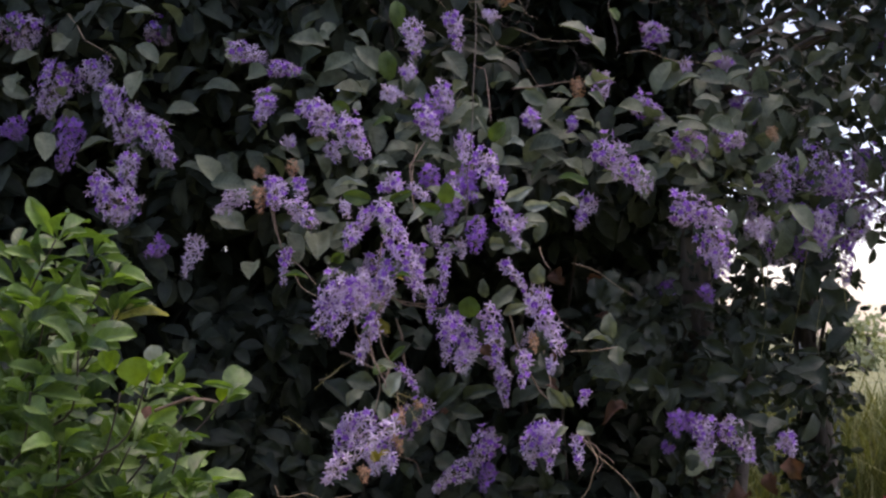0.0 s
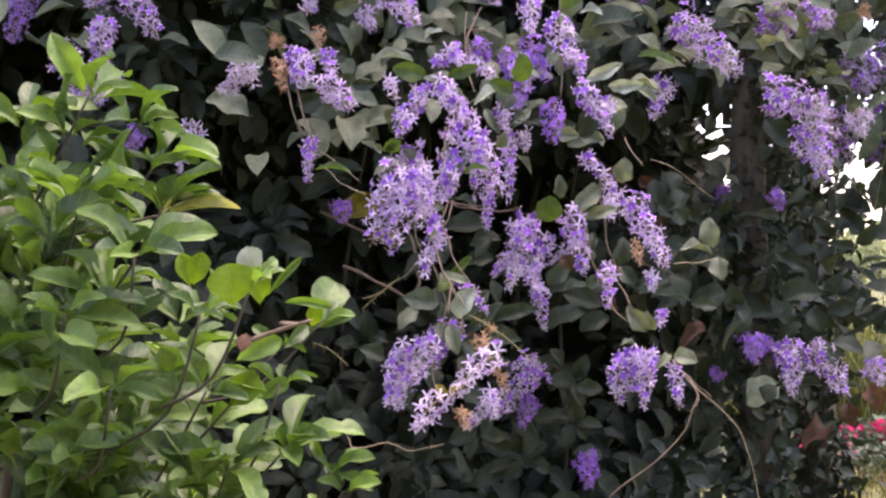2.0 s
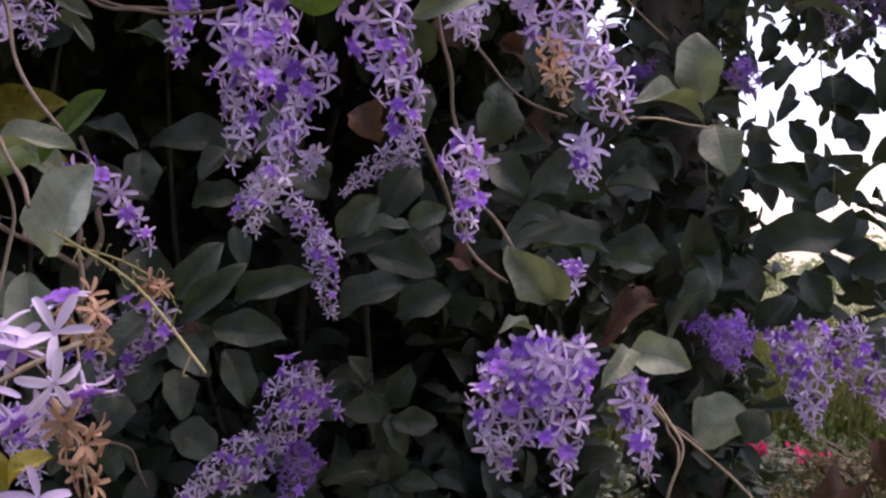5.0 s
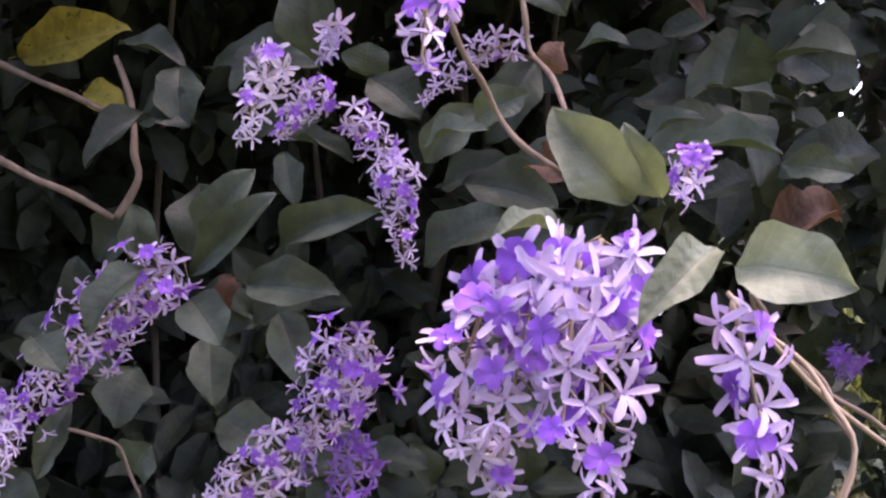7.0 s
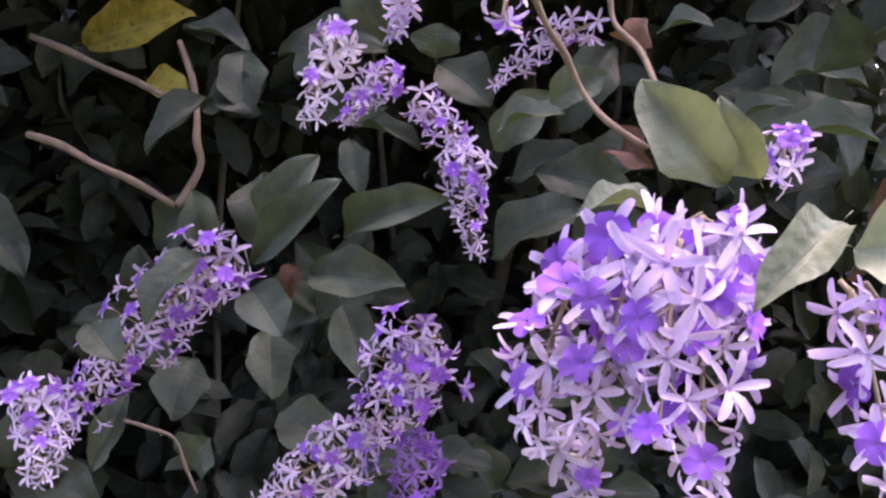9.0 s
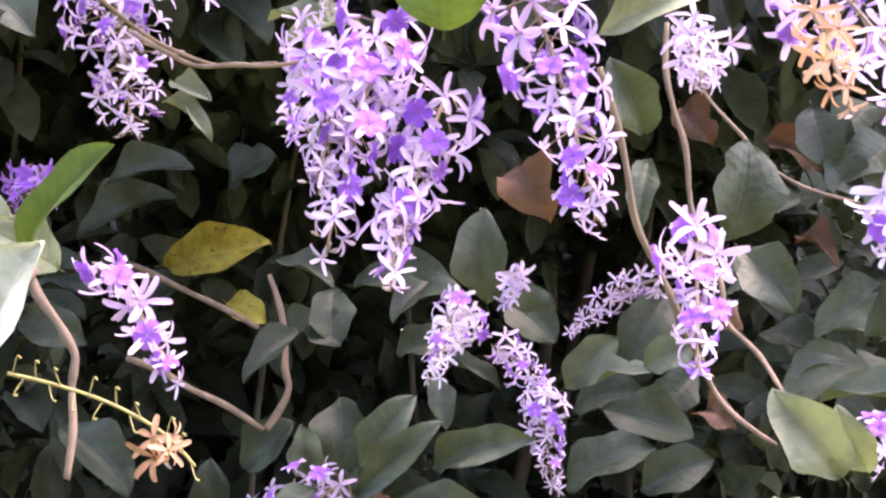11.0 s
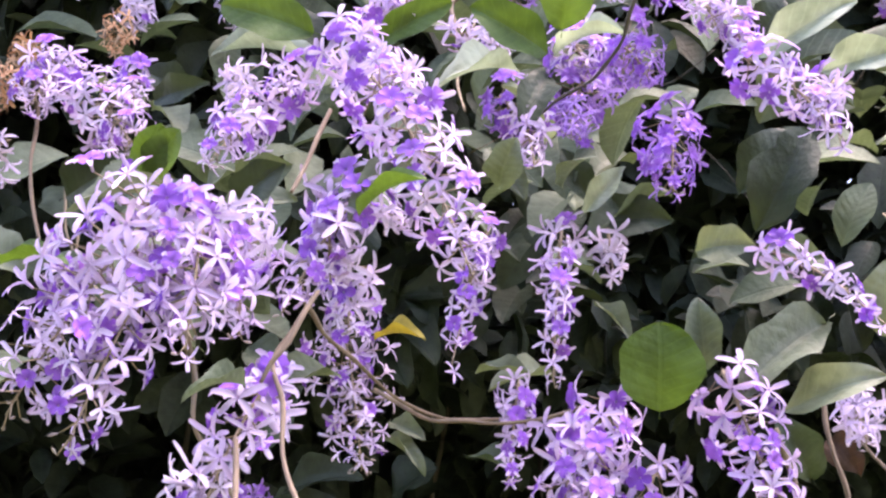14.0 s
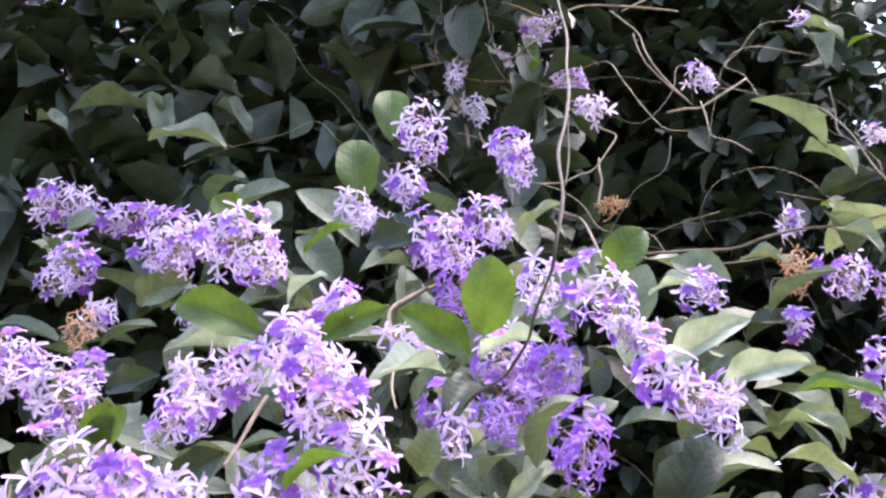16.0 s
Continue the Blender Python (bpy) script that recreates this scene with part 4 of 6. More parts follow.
leaf((1.119, 4.400, 1.163), (0.940, 4.380, 1.172), 0.029, (-0.43, -0.80, 0.42), DARK)
leaf((0.833, 4.200, 1.136), (0.865, 4.180, 1.188), 0.056, (-0.41, -0.80, 0.43), DARK)
leaf((1.006, 4.150, 1.319), (1.103, 4.100, 1.295), 0.064, (-0.31, -0.50, 0.81), DARK)
leaf((1.061, 4.250, 1.061), (0.959, 4.200, 1.022), 0.066, (-0.44, -0.77, 0.45), TAN)
leaf((1.199, 4.300, 1.184), (1.233, 4.260, 1.092), 0.068, (-0.49, -0.76, 0.42), TAN)
leaf((1.137, 4.300, 1.132), (1.141, 4.260, 1.043), 0.054, (-0.47, -0.77, 0.44), TAN)
leaf((0.119, 3.600, 1.574), (0.137, 3.580, 1.536), 0.037, (-0.27, -0.91, 0.30), TAN)
leaf((1.412, 4.500, 1.438), (1.320, 4.460, 1.483), 0.031, (-0.51, -0.79, 0.34), DARK)
leaf((1.396, 4.500, 1.527), (1.288, 4.460, 1.541), 0.027, (-0.51, -0.80, 0.32), DARK)
leaf((1.264, 4.500, 1.586), (1.143, 4.460, 1.613), 0.035, (-0.48, -0.82, 0.30), DARK)
leaf((1.119, 4.500, 1.730), (1.049, 4.460, 1.684), 0.030, (-0.46, -0.84, 0.27), DARK)
leaf((1.065, 4.400, 1.777), (0.966, 4.360, 1.731), 0.033, (-0.46, -0.85, 0.26), DARK)
leaf((1.052, 4.400, 2.001), (1.044, 4.360, 1.925), 0.039, (-0.47, -0.86, 0.20), DARK)
leaf((0.979, 4.500, 1.929), (0.912, 4.460, 1.865), 0.040, (-0.43, -0.87, 0.22), DARK)
leaf((1.007, 4.500, 1.686), (0.910, 4.460, 1.710), 0.040, (-0.43, -0.86, 0.27), DARK)
leaf((0.785, 4.300, 1.316), (0.819, 4.280, 1.421), 0.056, (-0.40, -0.84, 0.37), DARK)
leaf((0.926, 4.350, 1.297), (0.989, 4.300, 1.365), 0.049, (-0.43, -0.82, 0.38), DARK)
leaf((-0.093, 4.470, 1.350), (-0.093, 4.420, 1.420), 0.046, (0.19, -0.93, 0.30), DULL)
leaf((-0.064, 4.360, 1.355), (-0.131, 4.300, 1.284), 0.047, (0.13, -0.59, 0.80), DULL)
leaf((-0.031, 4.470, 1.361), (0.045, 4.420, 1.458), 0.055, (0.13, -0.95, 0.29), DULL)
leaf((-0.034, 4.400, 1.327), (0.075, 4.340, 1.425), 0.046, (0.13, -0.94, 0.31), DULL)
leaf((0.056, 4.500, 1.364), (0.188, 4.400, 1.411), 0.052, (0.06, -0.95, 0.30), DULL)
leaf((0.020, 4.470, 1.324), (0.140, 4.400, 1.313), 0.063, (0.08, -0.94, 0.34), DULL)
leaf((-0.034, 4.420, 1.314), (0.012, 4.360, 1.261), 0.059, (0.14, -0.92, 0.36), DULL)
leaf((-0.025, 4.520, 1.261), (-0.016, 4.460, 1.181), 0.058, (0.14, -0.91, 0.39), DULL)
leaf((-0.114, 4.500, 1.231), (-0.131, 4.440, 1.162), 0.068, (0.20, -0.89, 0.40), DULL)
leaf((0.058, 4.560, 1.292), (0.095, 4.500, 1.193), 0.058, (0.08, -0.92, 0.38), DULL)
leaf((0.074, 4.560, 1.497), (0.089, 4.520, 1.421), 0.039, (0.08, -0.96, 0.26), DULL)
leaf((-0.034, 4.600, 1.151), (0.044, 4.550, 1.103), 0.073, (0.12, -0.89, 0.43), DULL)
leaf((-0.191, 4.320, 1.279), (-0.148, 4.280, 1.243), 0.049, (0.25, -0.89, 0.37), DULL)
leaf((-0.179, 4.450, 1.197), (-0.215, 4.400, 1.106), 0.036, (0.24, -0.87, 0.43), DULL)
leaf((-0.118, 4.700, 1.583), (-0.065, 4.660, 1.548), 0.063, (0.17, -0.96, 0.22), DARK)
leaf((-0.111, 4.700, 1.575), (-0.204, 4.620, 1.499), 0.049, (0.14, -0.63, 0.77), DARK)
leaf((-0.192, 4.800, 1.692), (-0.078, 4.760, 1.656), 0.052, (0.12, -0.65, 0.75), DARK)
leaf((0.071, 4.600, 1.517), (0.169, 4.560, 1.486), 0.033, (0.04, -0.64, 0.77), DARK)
leaf((0.244, 4.300, 1.465), (0.317, 4.260, 1.489), 0.038, (-0.03, -0.64, 0.77), DULL)
leaf((0.295, 4.200, 1.477), (0.349, 4.160, 1.503), 0.040, (-0.09, -0.97, 0.22), DULL)
leaf((0.513, 4.300, 1.448), (0.614, 4.200, 1.453), 0.044, (-0.17, -0.61, 0.77), DULL)
leaf((0.639, 4.300, 1.431), (0.718, 4.260, 1.418), 0.044, (-0.32, -0.91, 0.28), DULL)
leaf((0.502, 4.400, 1.465), (0.575, 4.360, 1.504), 0.035, (-0.14, -0.62, 0.77), DULL)
leaf((0.433, 4.400, 1.582), (0.493, 4.360, 1.592), 0.035, (-0.11, -0.65, 0.75), DULL)
leaf((0.612, 4.500, 1.550), (0.701, 4.460, 1.533), 0.044, (-0.18, -0.62, 0.76), DULL)
leaf((0.365, 4.100, 1.510), (0.373, 4.080, 1.533), 0.035, (-0.14, -0.97, 0.19), TAN)
leaf((-0.439, 5.100, 1.723), (-0.226, 5.020, 1.763), 0.094, (0.25, -0.95, 0.17), YELLOW)
leaf((-0.295, 5.000, 1.649), (-0.214, 4.960, 1.612), 0.056, (0.22, -0.95, 0.21), YELLOW)
leaf((-0.149, 4.600, 1.075), (-0.117, 4.560, 1.116), 0.066, (0.19, -0.88, 0.45), DULL)
leaf((0.007, 4.520, 1.338), (-0.003, 4.500, 1.293), 0.029, (0.13, -0.93, 0.34), TAN)
leaf((0.138, 4.350, 1.557), (0.130, 4.300, 1.677), 0.068, (-0.20, -0.95, 0.20), DARK)
leaf((0.283, 3.740, 1.537), (0.300, 3.710, 1.614), 0.054, (0.20, -0.93, 0.30), DARK)
leaf((0.294, 3.760, 1.546), (0.324, 3.720, 1.493), 0.041, (-0.25, -0.96, 0.05), DARK)
leaf((0.260, 3.900, 1.659), (0.223, 3.840, 1.712), 0.043, (-0.17, -0.98, 0.09), DULL)
leaf((0.250, 3.850, 1.637), (0.233, 3.820, 1.570), 0.025, (-0.18, -0.97, 0.15), DULL)
leaf((-0.102, 4.100, 1.732), (-0.034, 4.060, 1.706), 0.028, (0.07, -0.67, 0.73), DULL)
leaf((-0.182, 4.000, 1.747), (-0.139, 3.960, 1.721), 0.024, (0.20, -0.98, 0.07), SAGE)
leaf((-0.192, 4.000, 1.731), (-0.130, 3.960, 1.686), 0.019, (0.14, -0.67, 0.73), SAGE)
leaf((0.521, 4.500, 1.815), (0.607, 4.460, 1.766), 0.044, (-0.29, -0.95, 0.13), TAN)
leaf((0.392, 4.400, 1.836), (0.425, 4.360, 1.780), 0.059, (-0.22, -0.97, 0.10), TAN)
leaf((0.561, 4.500, 1.673), (0.612, 4.450, 1.649), 0.046, (-0.20, -0.62, 0.76), TAN)
leaf((-0.078, 4.700, 1.640), (-0.074, 4.660, 1.543), 0.068, (0.08, -0.97, 0.24), DARK)
leaf((0.075, 4.550, 1.628), (0.014, 4.500, 1.568), 0.042, (0.01, -0.64, 0.77), DARK)
leaf((0.362, 4.200, 1.436), (0.382, 4.160, 1.423), 0.037, (-0.22, -0.93, 0.31), TAN)
leaf((0.189, 4.400, 1.557), (0.195, 4.380, 1.597), 0.057, (-0.08, -0.97, 0.23), DARK)
# big hedge leaves; the deep ones have their shade in the darker colour
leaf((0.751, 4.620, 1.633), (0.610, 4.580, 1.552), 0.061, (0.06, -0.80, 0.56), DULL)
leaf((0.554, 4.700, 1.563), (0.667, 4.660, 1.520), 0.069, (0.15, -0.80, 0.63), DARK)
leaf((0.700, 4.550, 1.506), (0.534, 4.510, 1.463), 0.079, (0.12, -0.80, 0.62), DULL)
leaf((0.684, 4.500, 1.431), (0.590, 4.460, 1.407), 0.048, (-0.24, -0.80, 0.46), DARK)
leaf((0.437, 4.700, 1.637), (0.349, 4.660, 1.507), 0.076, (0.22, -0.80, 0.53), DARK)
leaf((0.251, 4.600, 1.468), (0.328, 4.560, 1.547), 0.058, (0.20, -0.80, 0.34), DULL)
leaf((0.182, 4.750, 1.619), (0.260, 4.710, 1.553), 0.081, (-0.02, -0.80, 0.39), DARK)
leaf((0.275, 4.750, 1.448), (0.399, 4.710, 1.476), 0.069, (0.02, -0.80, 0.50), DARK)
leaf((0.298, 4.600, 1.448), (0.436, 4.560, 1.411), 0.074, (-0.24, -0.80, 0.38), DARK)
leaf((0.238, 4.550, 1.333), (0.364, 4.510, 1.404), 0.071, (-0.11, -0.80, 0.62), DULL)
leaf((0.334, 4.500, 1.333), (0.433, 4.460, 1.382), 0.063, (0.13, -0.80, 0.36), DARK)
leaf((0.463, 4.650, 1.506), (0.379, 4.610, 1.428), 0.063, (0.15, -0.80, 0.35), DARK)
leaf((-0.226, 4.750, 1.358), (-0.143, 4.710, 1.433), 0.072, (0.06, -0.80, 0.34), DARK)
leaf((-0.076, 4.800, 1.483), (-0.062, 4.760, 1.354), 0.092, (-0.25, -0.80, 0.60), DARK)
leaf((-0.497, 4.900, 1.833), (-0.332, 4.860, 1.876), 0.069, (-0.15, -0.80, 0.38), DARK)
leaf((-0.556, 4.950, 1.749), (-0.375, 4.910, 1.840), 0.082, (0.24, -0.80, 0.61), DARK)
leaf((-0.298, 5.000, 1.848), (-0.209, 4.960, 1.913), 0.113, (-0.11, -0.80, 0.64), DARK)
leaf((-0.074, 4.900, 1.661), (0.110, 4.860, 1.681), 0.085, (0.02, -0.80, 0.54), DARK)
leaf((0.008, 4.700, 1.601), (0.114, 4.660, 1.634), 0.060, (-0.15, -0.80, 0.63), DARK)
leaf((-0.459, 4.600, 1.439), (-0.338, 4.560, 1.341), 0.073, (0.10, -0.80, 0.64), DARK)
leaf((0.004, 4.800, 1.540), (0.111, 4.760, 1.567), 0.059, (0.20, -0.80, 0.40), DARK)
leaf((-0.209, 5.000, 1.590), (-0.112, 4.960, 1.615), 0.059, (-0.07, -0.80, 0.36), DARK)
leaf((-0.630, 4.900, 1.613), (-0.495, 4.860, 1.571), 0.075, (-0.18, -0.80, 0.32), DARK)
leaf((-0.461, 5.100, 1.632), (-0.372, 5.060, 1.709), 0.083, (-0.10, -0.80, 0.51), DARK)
leaf((0.076, 3.580, 1.643), (0.075, 3.540, 1.707), 0.063, (-0.07, -1.00, 0.05), BRIGHT)
leaf((0.127, 3.680, 1.705), (0.119, 3.640, 1.762), 0.033, (-0.11, -0.99, 0.03), SAGE)
leaf((0.290, 3.710, 1.744), (0.287, 3.670, 1.811), 0.050, (-0.27, -0.96, 0.01), SAGE)
leaf((0.226, 3.630, 1.745), (0.134, 3.570, 1.667), 0.046, (-0.19, -0.98, 0.04), SAGE)
leaf((0.169, 3.620, 1.658), (0.248, 3.580, 1.684), 0.032, (-0.22, -0.97, 0.08), PALE_SAGE)
leaf((-0.087, 3.950, 1.789), (-0.022, 3.920, 1.786), 0.023, (0.04, -0.69, 0.72), SAGE)
leaf((0.040, 3.850, 1.836), (0.077, 3.800, 1.784), 0.019, (-0.03, -0.70, 0.71), SAGE)
leaf((-0.252, 3.600, 1.829), (-0.252, 3.580, 1.796), 0.035, (0.30, -0.95, -0.06), DARK)
leaf((-0.199, 3.420, 1.624), (-0.225, 3.360, 1.604), 0.009, (0.23, -0.64, 0.73), SAGE)
leaf((-0.327, 3.900, 1.805), (-0.269, 3.860, 1.752), 0.045, (0.27, -0.96, 0.06), DULL)
leaf((0.144, 3.900, 1.898), (0.202, 3.860, 1.912), 0.038, (-0.13, -0.99, -0.04), DARK)
leaf((0.029, 3.900, 1.941), (0.122, 3.840, 1.927), 0.049, (-0.05, -1.00, -0.07), DARK)
leaf((0.140, 3.900, 1.986), (0.028, 3.840, 1.914), 0.036, (-0.04, -0.72, 0.69), SAGE)
leaf((-0.178, 3.800, 1.778), (-0.122, 3.760, 1.775), 0.019, (0.11, -0.69, 0.72), YELLOW)
leaf((-0.148, 3.980, 2.601), (-0.153, 3.950, 2.698), 0.055, (0.11, -0.90, -0.43), BRIGHT)
leaf((-0.171, 3.900, 2.410), (-0.183, 3.860, 2.508), 0.061, (0.14, -0.91, -0.38), BRIGHT)
leaf((-0.293, 3.820, 2.298), (-0.343, 3.780, 2.324), 0.042, (0.26, -0.91, -0.32), BRIGHT)
leaf((-0.283, 3.820, 2.303), (-0.262, 3.800, 2.333), 0.027, (0.22, -0.92, -0.33), SILVER)
leaf((0.005, 3.580, 1.978), (0.011, 3.520, 2.037), 0.050, (0.01, -0.96, -0.27), BRIGHT)
leaf((-0.000, 3.580, 1.959), (-0.067, 3.520, 1.974), 0.037, (0.05, -0.97, -0.24), BRIGHT)
leaf((-0.208, 3.600, 1.996), (-0.292, 3.560, 2.009), 0.046, (0.26, -0.94, -0.24), BRIGHT)
leaf((-0.166, 3.620, 1.997), (-0.092, 3.580, 2.019), 0.030, (0.14, -0.96, -0.24), BRIGHT)
leaf((-0.227, 3.800, 2.248), (-0.163, 3.760, 2.275), 0.035, (0.13, -0.74, 0.66), BRIGHT)
leaf((-0.159, 3.850, 2.306), (-0.089, 3.800, 2.278), 0.044, (0.11, -0.94, -0.32), DARK)
leaf((0.144, 3.780, 2.199), (0.190, 3.740, 2.253), 0.049, (-0.12, -0.94, -0.31), BRIGHT)
leaf((0.178, 3.660, 1.999), (0.264, 3.600, 2.032), 0.034, (-0.19, -0.95, -0.23), SILVER)
leaf((0.233, 3.660, 1.987), (0.314, 3.600, 1.984), 0.035, (-0.24, -0.95, -0.20), SILVER)
leaf((0.198, 3.700, 2.052), (0.221, 3.680, 2.083), 0.036, (-0.17, -0.96, -0.24), DARK)
leaf((-0.025, 3.620, 1.974), (-0.103, 3.560, 1.934), 0.025, (0.06, -0.74, 0.67), SILVER)
leaf((-0.084, 3.850, 2.271), (-0.153, 3.800, 2.241), 0.029, (0.08, -0.75, 0.66), PALE_SAGE)
leaf((-0.003, 3.640, 1.981), (-0.028, 3.600, 1.909), 0.034, (0.03, -0.98, -0.19), DARK)
leaf((0.038, 3.850, 2.311), (0.091, 3.800, 2.351), 0.029, (-0.03, -0.76, 0.65), PALE_SAGE)
leaf((0.193, 3.800, 2.198), (0.251, 3.760, 2.195), 0.034, (-0.13, -0.74, 0.66), SILVER)
leaf((-0.217, 3.700, 2.100), (-0.172, 3.660, 2.125), 0.025, (0.15, -0.74, 0.66), SILVER)
leaf((0.104, 3.850, 2.303), (0.142, 3.820, 2.237), 0.026, (-0.07, -0.75, 0.66), SAGE)
leaf((-0.318, 3.500, 1.803), (-0.296, 3.460, 1.831), 0.029, (0.35, -0.93, -0.12), BRIGHT)
leaf((-0.320, 3.500, 1.808), (-0.336, 3.480, 1.812), 0.016, (0.36, -0.93, -0.11), SAGE)
leaf((-0.441, 3.850, 2.201), (-0.362, 3.800, 2.210), 0.042, (0.32, -0.92, -0.25), PALE_SAGE)
leaf((-0.394, 3.700, 1.987), (-0.331, 3.660, 1.985), 0.030, (0.33, -0.93, -0.17), DARK)
leaf((0.300, 3.700, 1.928), (0.243, 3.660, 1.924), 0.025, (-0.17, -0.71, 0.68), SAGE)
leaf((0.313, 3.750, 2.002), (0.378, 3.700, 1.966), 0.030, (-0.21, -0.70, 0.68), PALE_SAGE)
leaf((0.357, 3.850, 2.099), (0.456, 3.800, 2.079), 0.033, (-0.23, -0.70, 0.68), BRIGHT)
leaf((0.354, 4.000, 2.406), (0.423, 3.960, 2.387), 0.029, (-0.20, -0.73, 0.66), PALE_SAGE)
leaf((0.464, 3.900, 2.389), (0.517, 3.860, 2.330), 0.029, (-0.26, -0.71, 0.66), SAGE)
leaf((-0.048, 3.560, 1.821), (-0.033, 3.520, 1.849), 0.030, (0.06, -0.99, -0.14), SAGE)
leaf((-0.130, 3.950, 2.458), (-0.183, 3.920, 2.528), 0.041, (0.12, -0.92, -0.37), DARK)
leaf((-0.106, 3.500, 1.820), (-0.154, 3.460, 1.762), 0.022, (0.12, -0.72, 0.69), SAGE)
leaf((-0.062, 3.700, 1.938), (-0.029, 3.660, 1.871), 0.032, (0.02, -0.99, -0.11), SAGE)
leaf((-0.315, 3.500, 1.805), (-0.283, 3.460, 1.826), 0.027, (0.31, -0.94, -0.10), BRIGHT)
leaf((-0.321, 3.520, 1.810), (-0.340, 3.500, 1.822), 0.017, (0.34, -0.94, -0.08), SAGE)
leaf((-0.147, 3.460, 1.758), (-0.094, 3.400, 1.769), 0.018, (0.09, -0.71, 0.69), BRIGHT)
leaf((-0.303, 3.700, 1.872), (-0.249, 3.660, 1.900), 0.038, (0.24, -0.97, -0.08), DARK)
leaf((0.186, 3.750, 1.860), (0.239, 3.700, 1.961), 0.059, (-0.22, -0.97, -0.08), DARK)
leaf((0.383, 3.800, 1.366), (0.323, 3.770, 1.435), 0.049, (-0.35, -0.93, 0.12), SAGE)
leaf((0.404, 3.810, 1.370), (0.371, 3.780, 1.422), 0.034, (-0.45, -0.85, 0.25), SAGE)
leaf((0.360, 3.500, 1.342), (0.313, 3.460, 1.311), 0.021, (-0.22, -0.93, 0.30), SAGE)
leaf((0.386, 3.600, 1.330), (0.432, 3.540, 1.320), 0.042, (-0.30, -0.90, 0.31), PALE_SAGE)
leaf((0.315, 3.660, 1.350), (0.268, 3.620, 1.358), 0.017, (-0.06, -0.63, 0.78), SAGE)
leaf((0.605, 4.000, 1.372), (0.512, 3.960, 1.336), 0.044, (-0.37, -0.85, 0.37), TAN)
leaf((0.812, 4.400, 1.452), (0.665, 4.360, 1.430), 0.073, (-0.38, -0.86, 0.34), DARK)
leaf((1.002, 4.500, 1.168), (0.877, 4.460, 1.108), 0.103, (-0.40, -0.81, 0.42), PALE_SAGE)
vine_stem("hanging_stem", 0.0016, (1.218, 4.600, 1.884), (1.224, 4.600, 1.816), (1.231, 4.600, 1.764))
vine_stem("hanging_stem", 0.0014, (1.399, 4.600, 1.869), (1.408, 4.600, 1.682), (1.412, 4.600, 1.516))
# backlit leaves, their darkness put into the leaf colour
leaf((1.284, 4.600, 1.807), (1.260, 4.580, 1.690), 0.065, (-0.25, -0.90, 0.40), DARK)
leaf((1.192, 4.600, 1.764), (1.256, 4.580, 1.717), 0.045, (-0.18, -0.90, 0.48), DARK)
leaf((1.400, 4.600, 1.876), (1.358, 4.580, 1.719), 0.085, (-0.20, -0.90, 0.47), DARK)
leaf((1.419, 4.600, 1.777), (1.511, 4.580, 1.693), 0.101, (-0.49, -0.90, 0.29), DARK)
leaf((1.118, 4.600, 1.892), (1.097, 4.580, 1.824), 0.039, (-0.12, -0.90, 0.36), DARK)
leaf((1.275, 4.600, 1.948), (1.186, 4.580, 1.860), 0.080, (-0.14, -0.90, 0.15), DARK)
leaf((1.146, 4.600, 1.703), (1.198, 4.580, 1.631), 0.051, (-0.31, -0.90, 0.20), DARK)
leaf((1.257, 4.600, 1.694), (1.316, 4.580, 1.645), 0.068, (-0.28, -0.90, 0.33), DARK)
leaf((1.488, 4.600, 1.921), (1.379, 4.580, 1.866), 0.080, (-0.49, -0.90, 0.19), DARK)
leaf((1.361, 4.600, 1.958), (1.410, 4.580, 1.874), 0.086, (-0.39, -0.90, 0.47), DARK)
leaf((-0.166, 3.600, 1.684), (-0.226, 3.560, 1.662), 0.030, (0.21, -0.66, 0.72), SAGE)
leaf((-0.254, 3.650, 1.635), (-0.206, 3.600, 1.668), 0.039, (0.32, -0.95, 0.08), DARK)
leaf((0.013, 4.000, 1.803), (-0.069, 3.960, 1.783), 0.035, (0.04, -0.69, 0.72), SAGE)
leaf((-0.005, 3.660, 2.011), (0.060, 3.600, 2.010), 0.024, (-0.04, -0.74, 0.67), SILVER)
leaf((0.042, 3.850, 1.941), (0.012, 3.800, 1.983), 0.030, (-0.04, -0.99, -0.10), DARK)
leaf((0.028, 3.800, 1.906), (0.069, 3.760, 1.944), 0.025, (-0.07, -0.99, -0.08), SILVER)
leaf((-0.225, 3.750, 2.058), (-0.340, 3.700, 2.063), 0.024, (0.17, -0.72, 0.67), SILVER)
leaf((-0.517, 3.850, 2.091), (-0.437, 3.800, 2.047), 0.039, (0.26, -0.68, 0.68), PALE_SAGE)
leaf((-0.396, 3.850, 2.076), (-0.442, 3.800, 2.083), 0.039, (0.32, -0.94, -0.15), DARK)
leaf((-0.534, 3.850, 1.948), (-0.458, 3.800, 1.971), 0.056, (0.37, -0.93, -0.06), DARK)
leaf((-0.312, 3.750, 1.908), (-0.253, 3.700, 1.920), 0.045, (0.23, -0.97, -0.09), SAGE)
leaf((-0.482, 3.600, 1.773), (-0.394, 3.560, 1.773), 0.019, (0.29, -0.64, 0.71), BRIGHT)
leaf((0.141, 3.850, 1.890), (0.196, 3.800, 1.881), 0.041, (-0.16, -0.99, -0.04), PALE_SAGE)
leaf((0.204, 3.850, 1.890), (0.261, 3.800, 1.869), 0.036, (-0.22, -0.98, -0.03), SAGE)
leaf((0.200, 3.900, 1.971), (0.254, 3.860, 2.041), 0.050, (-0.20, -0.97, -0.10), DARK)
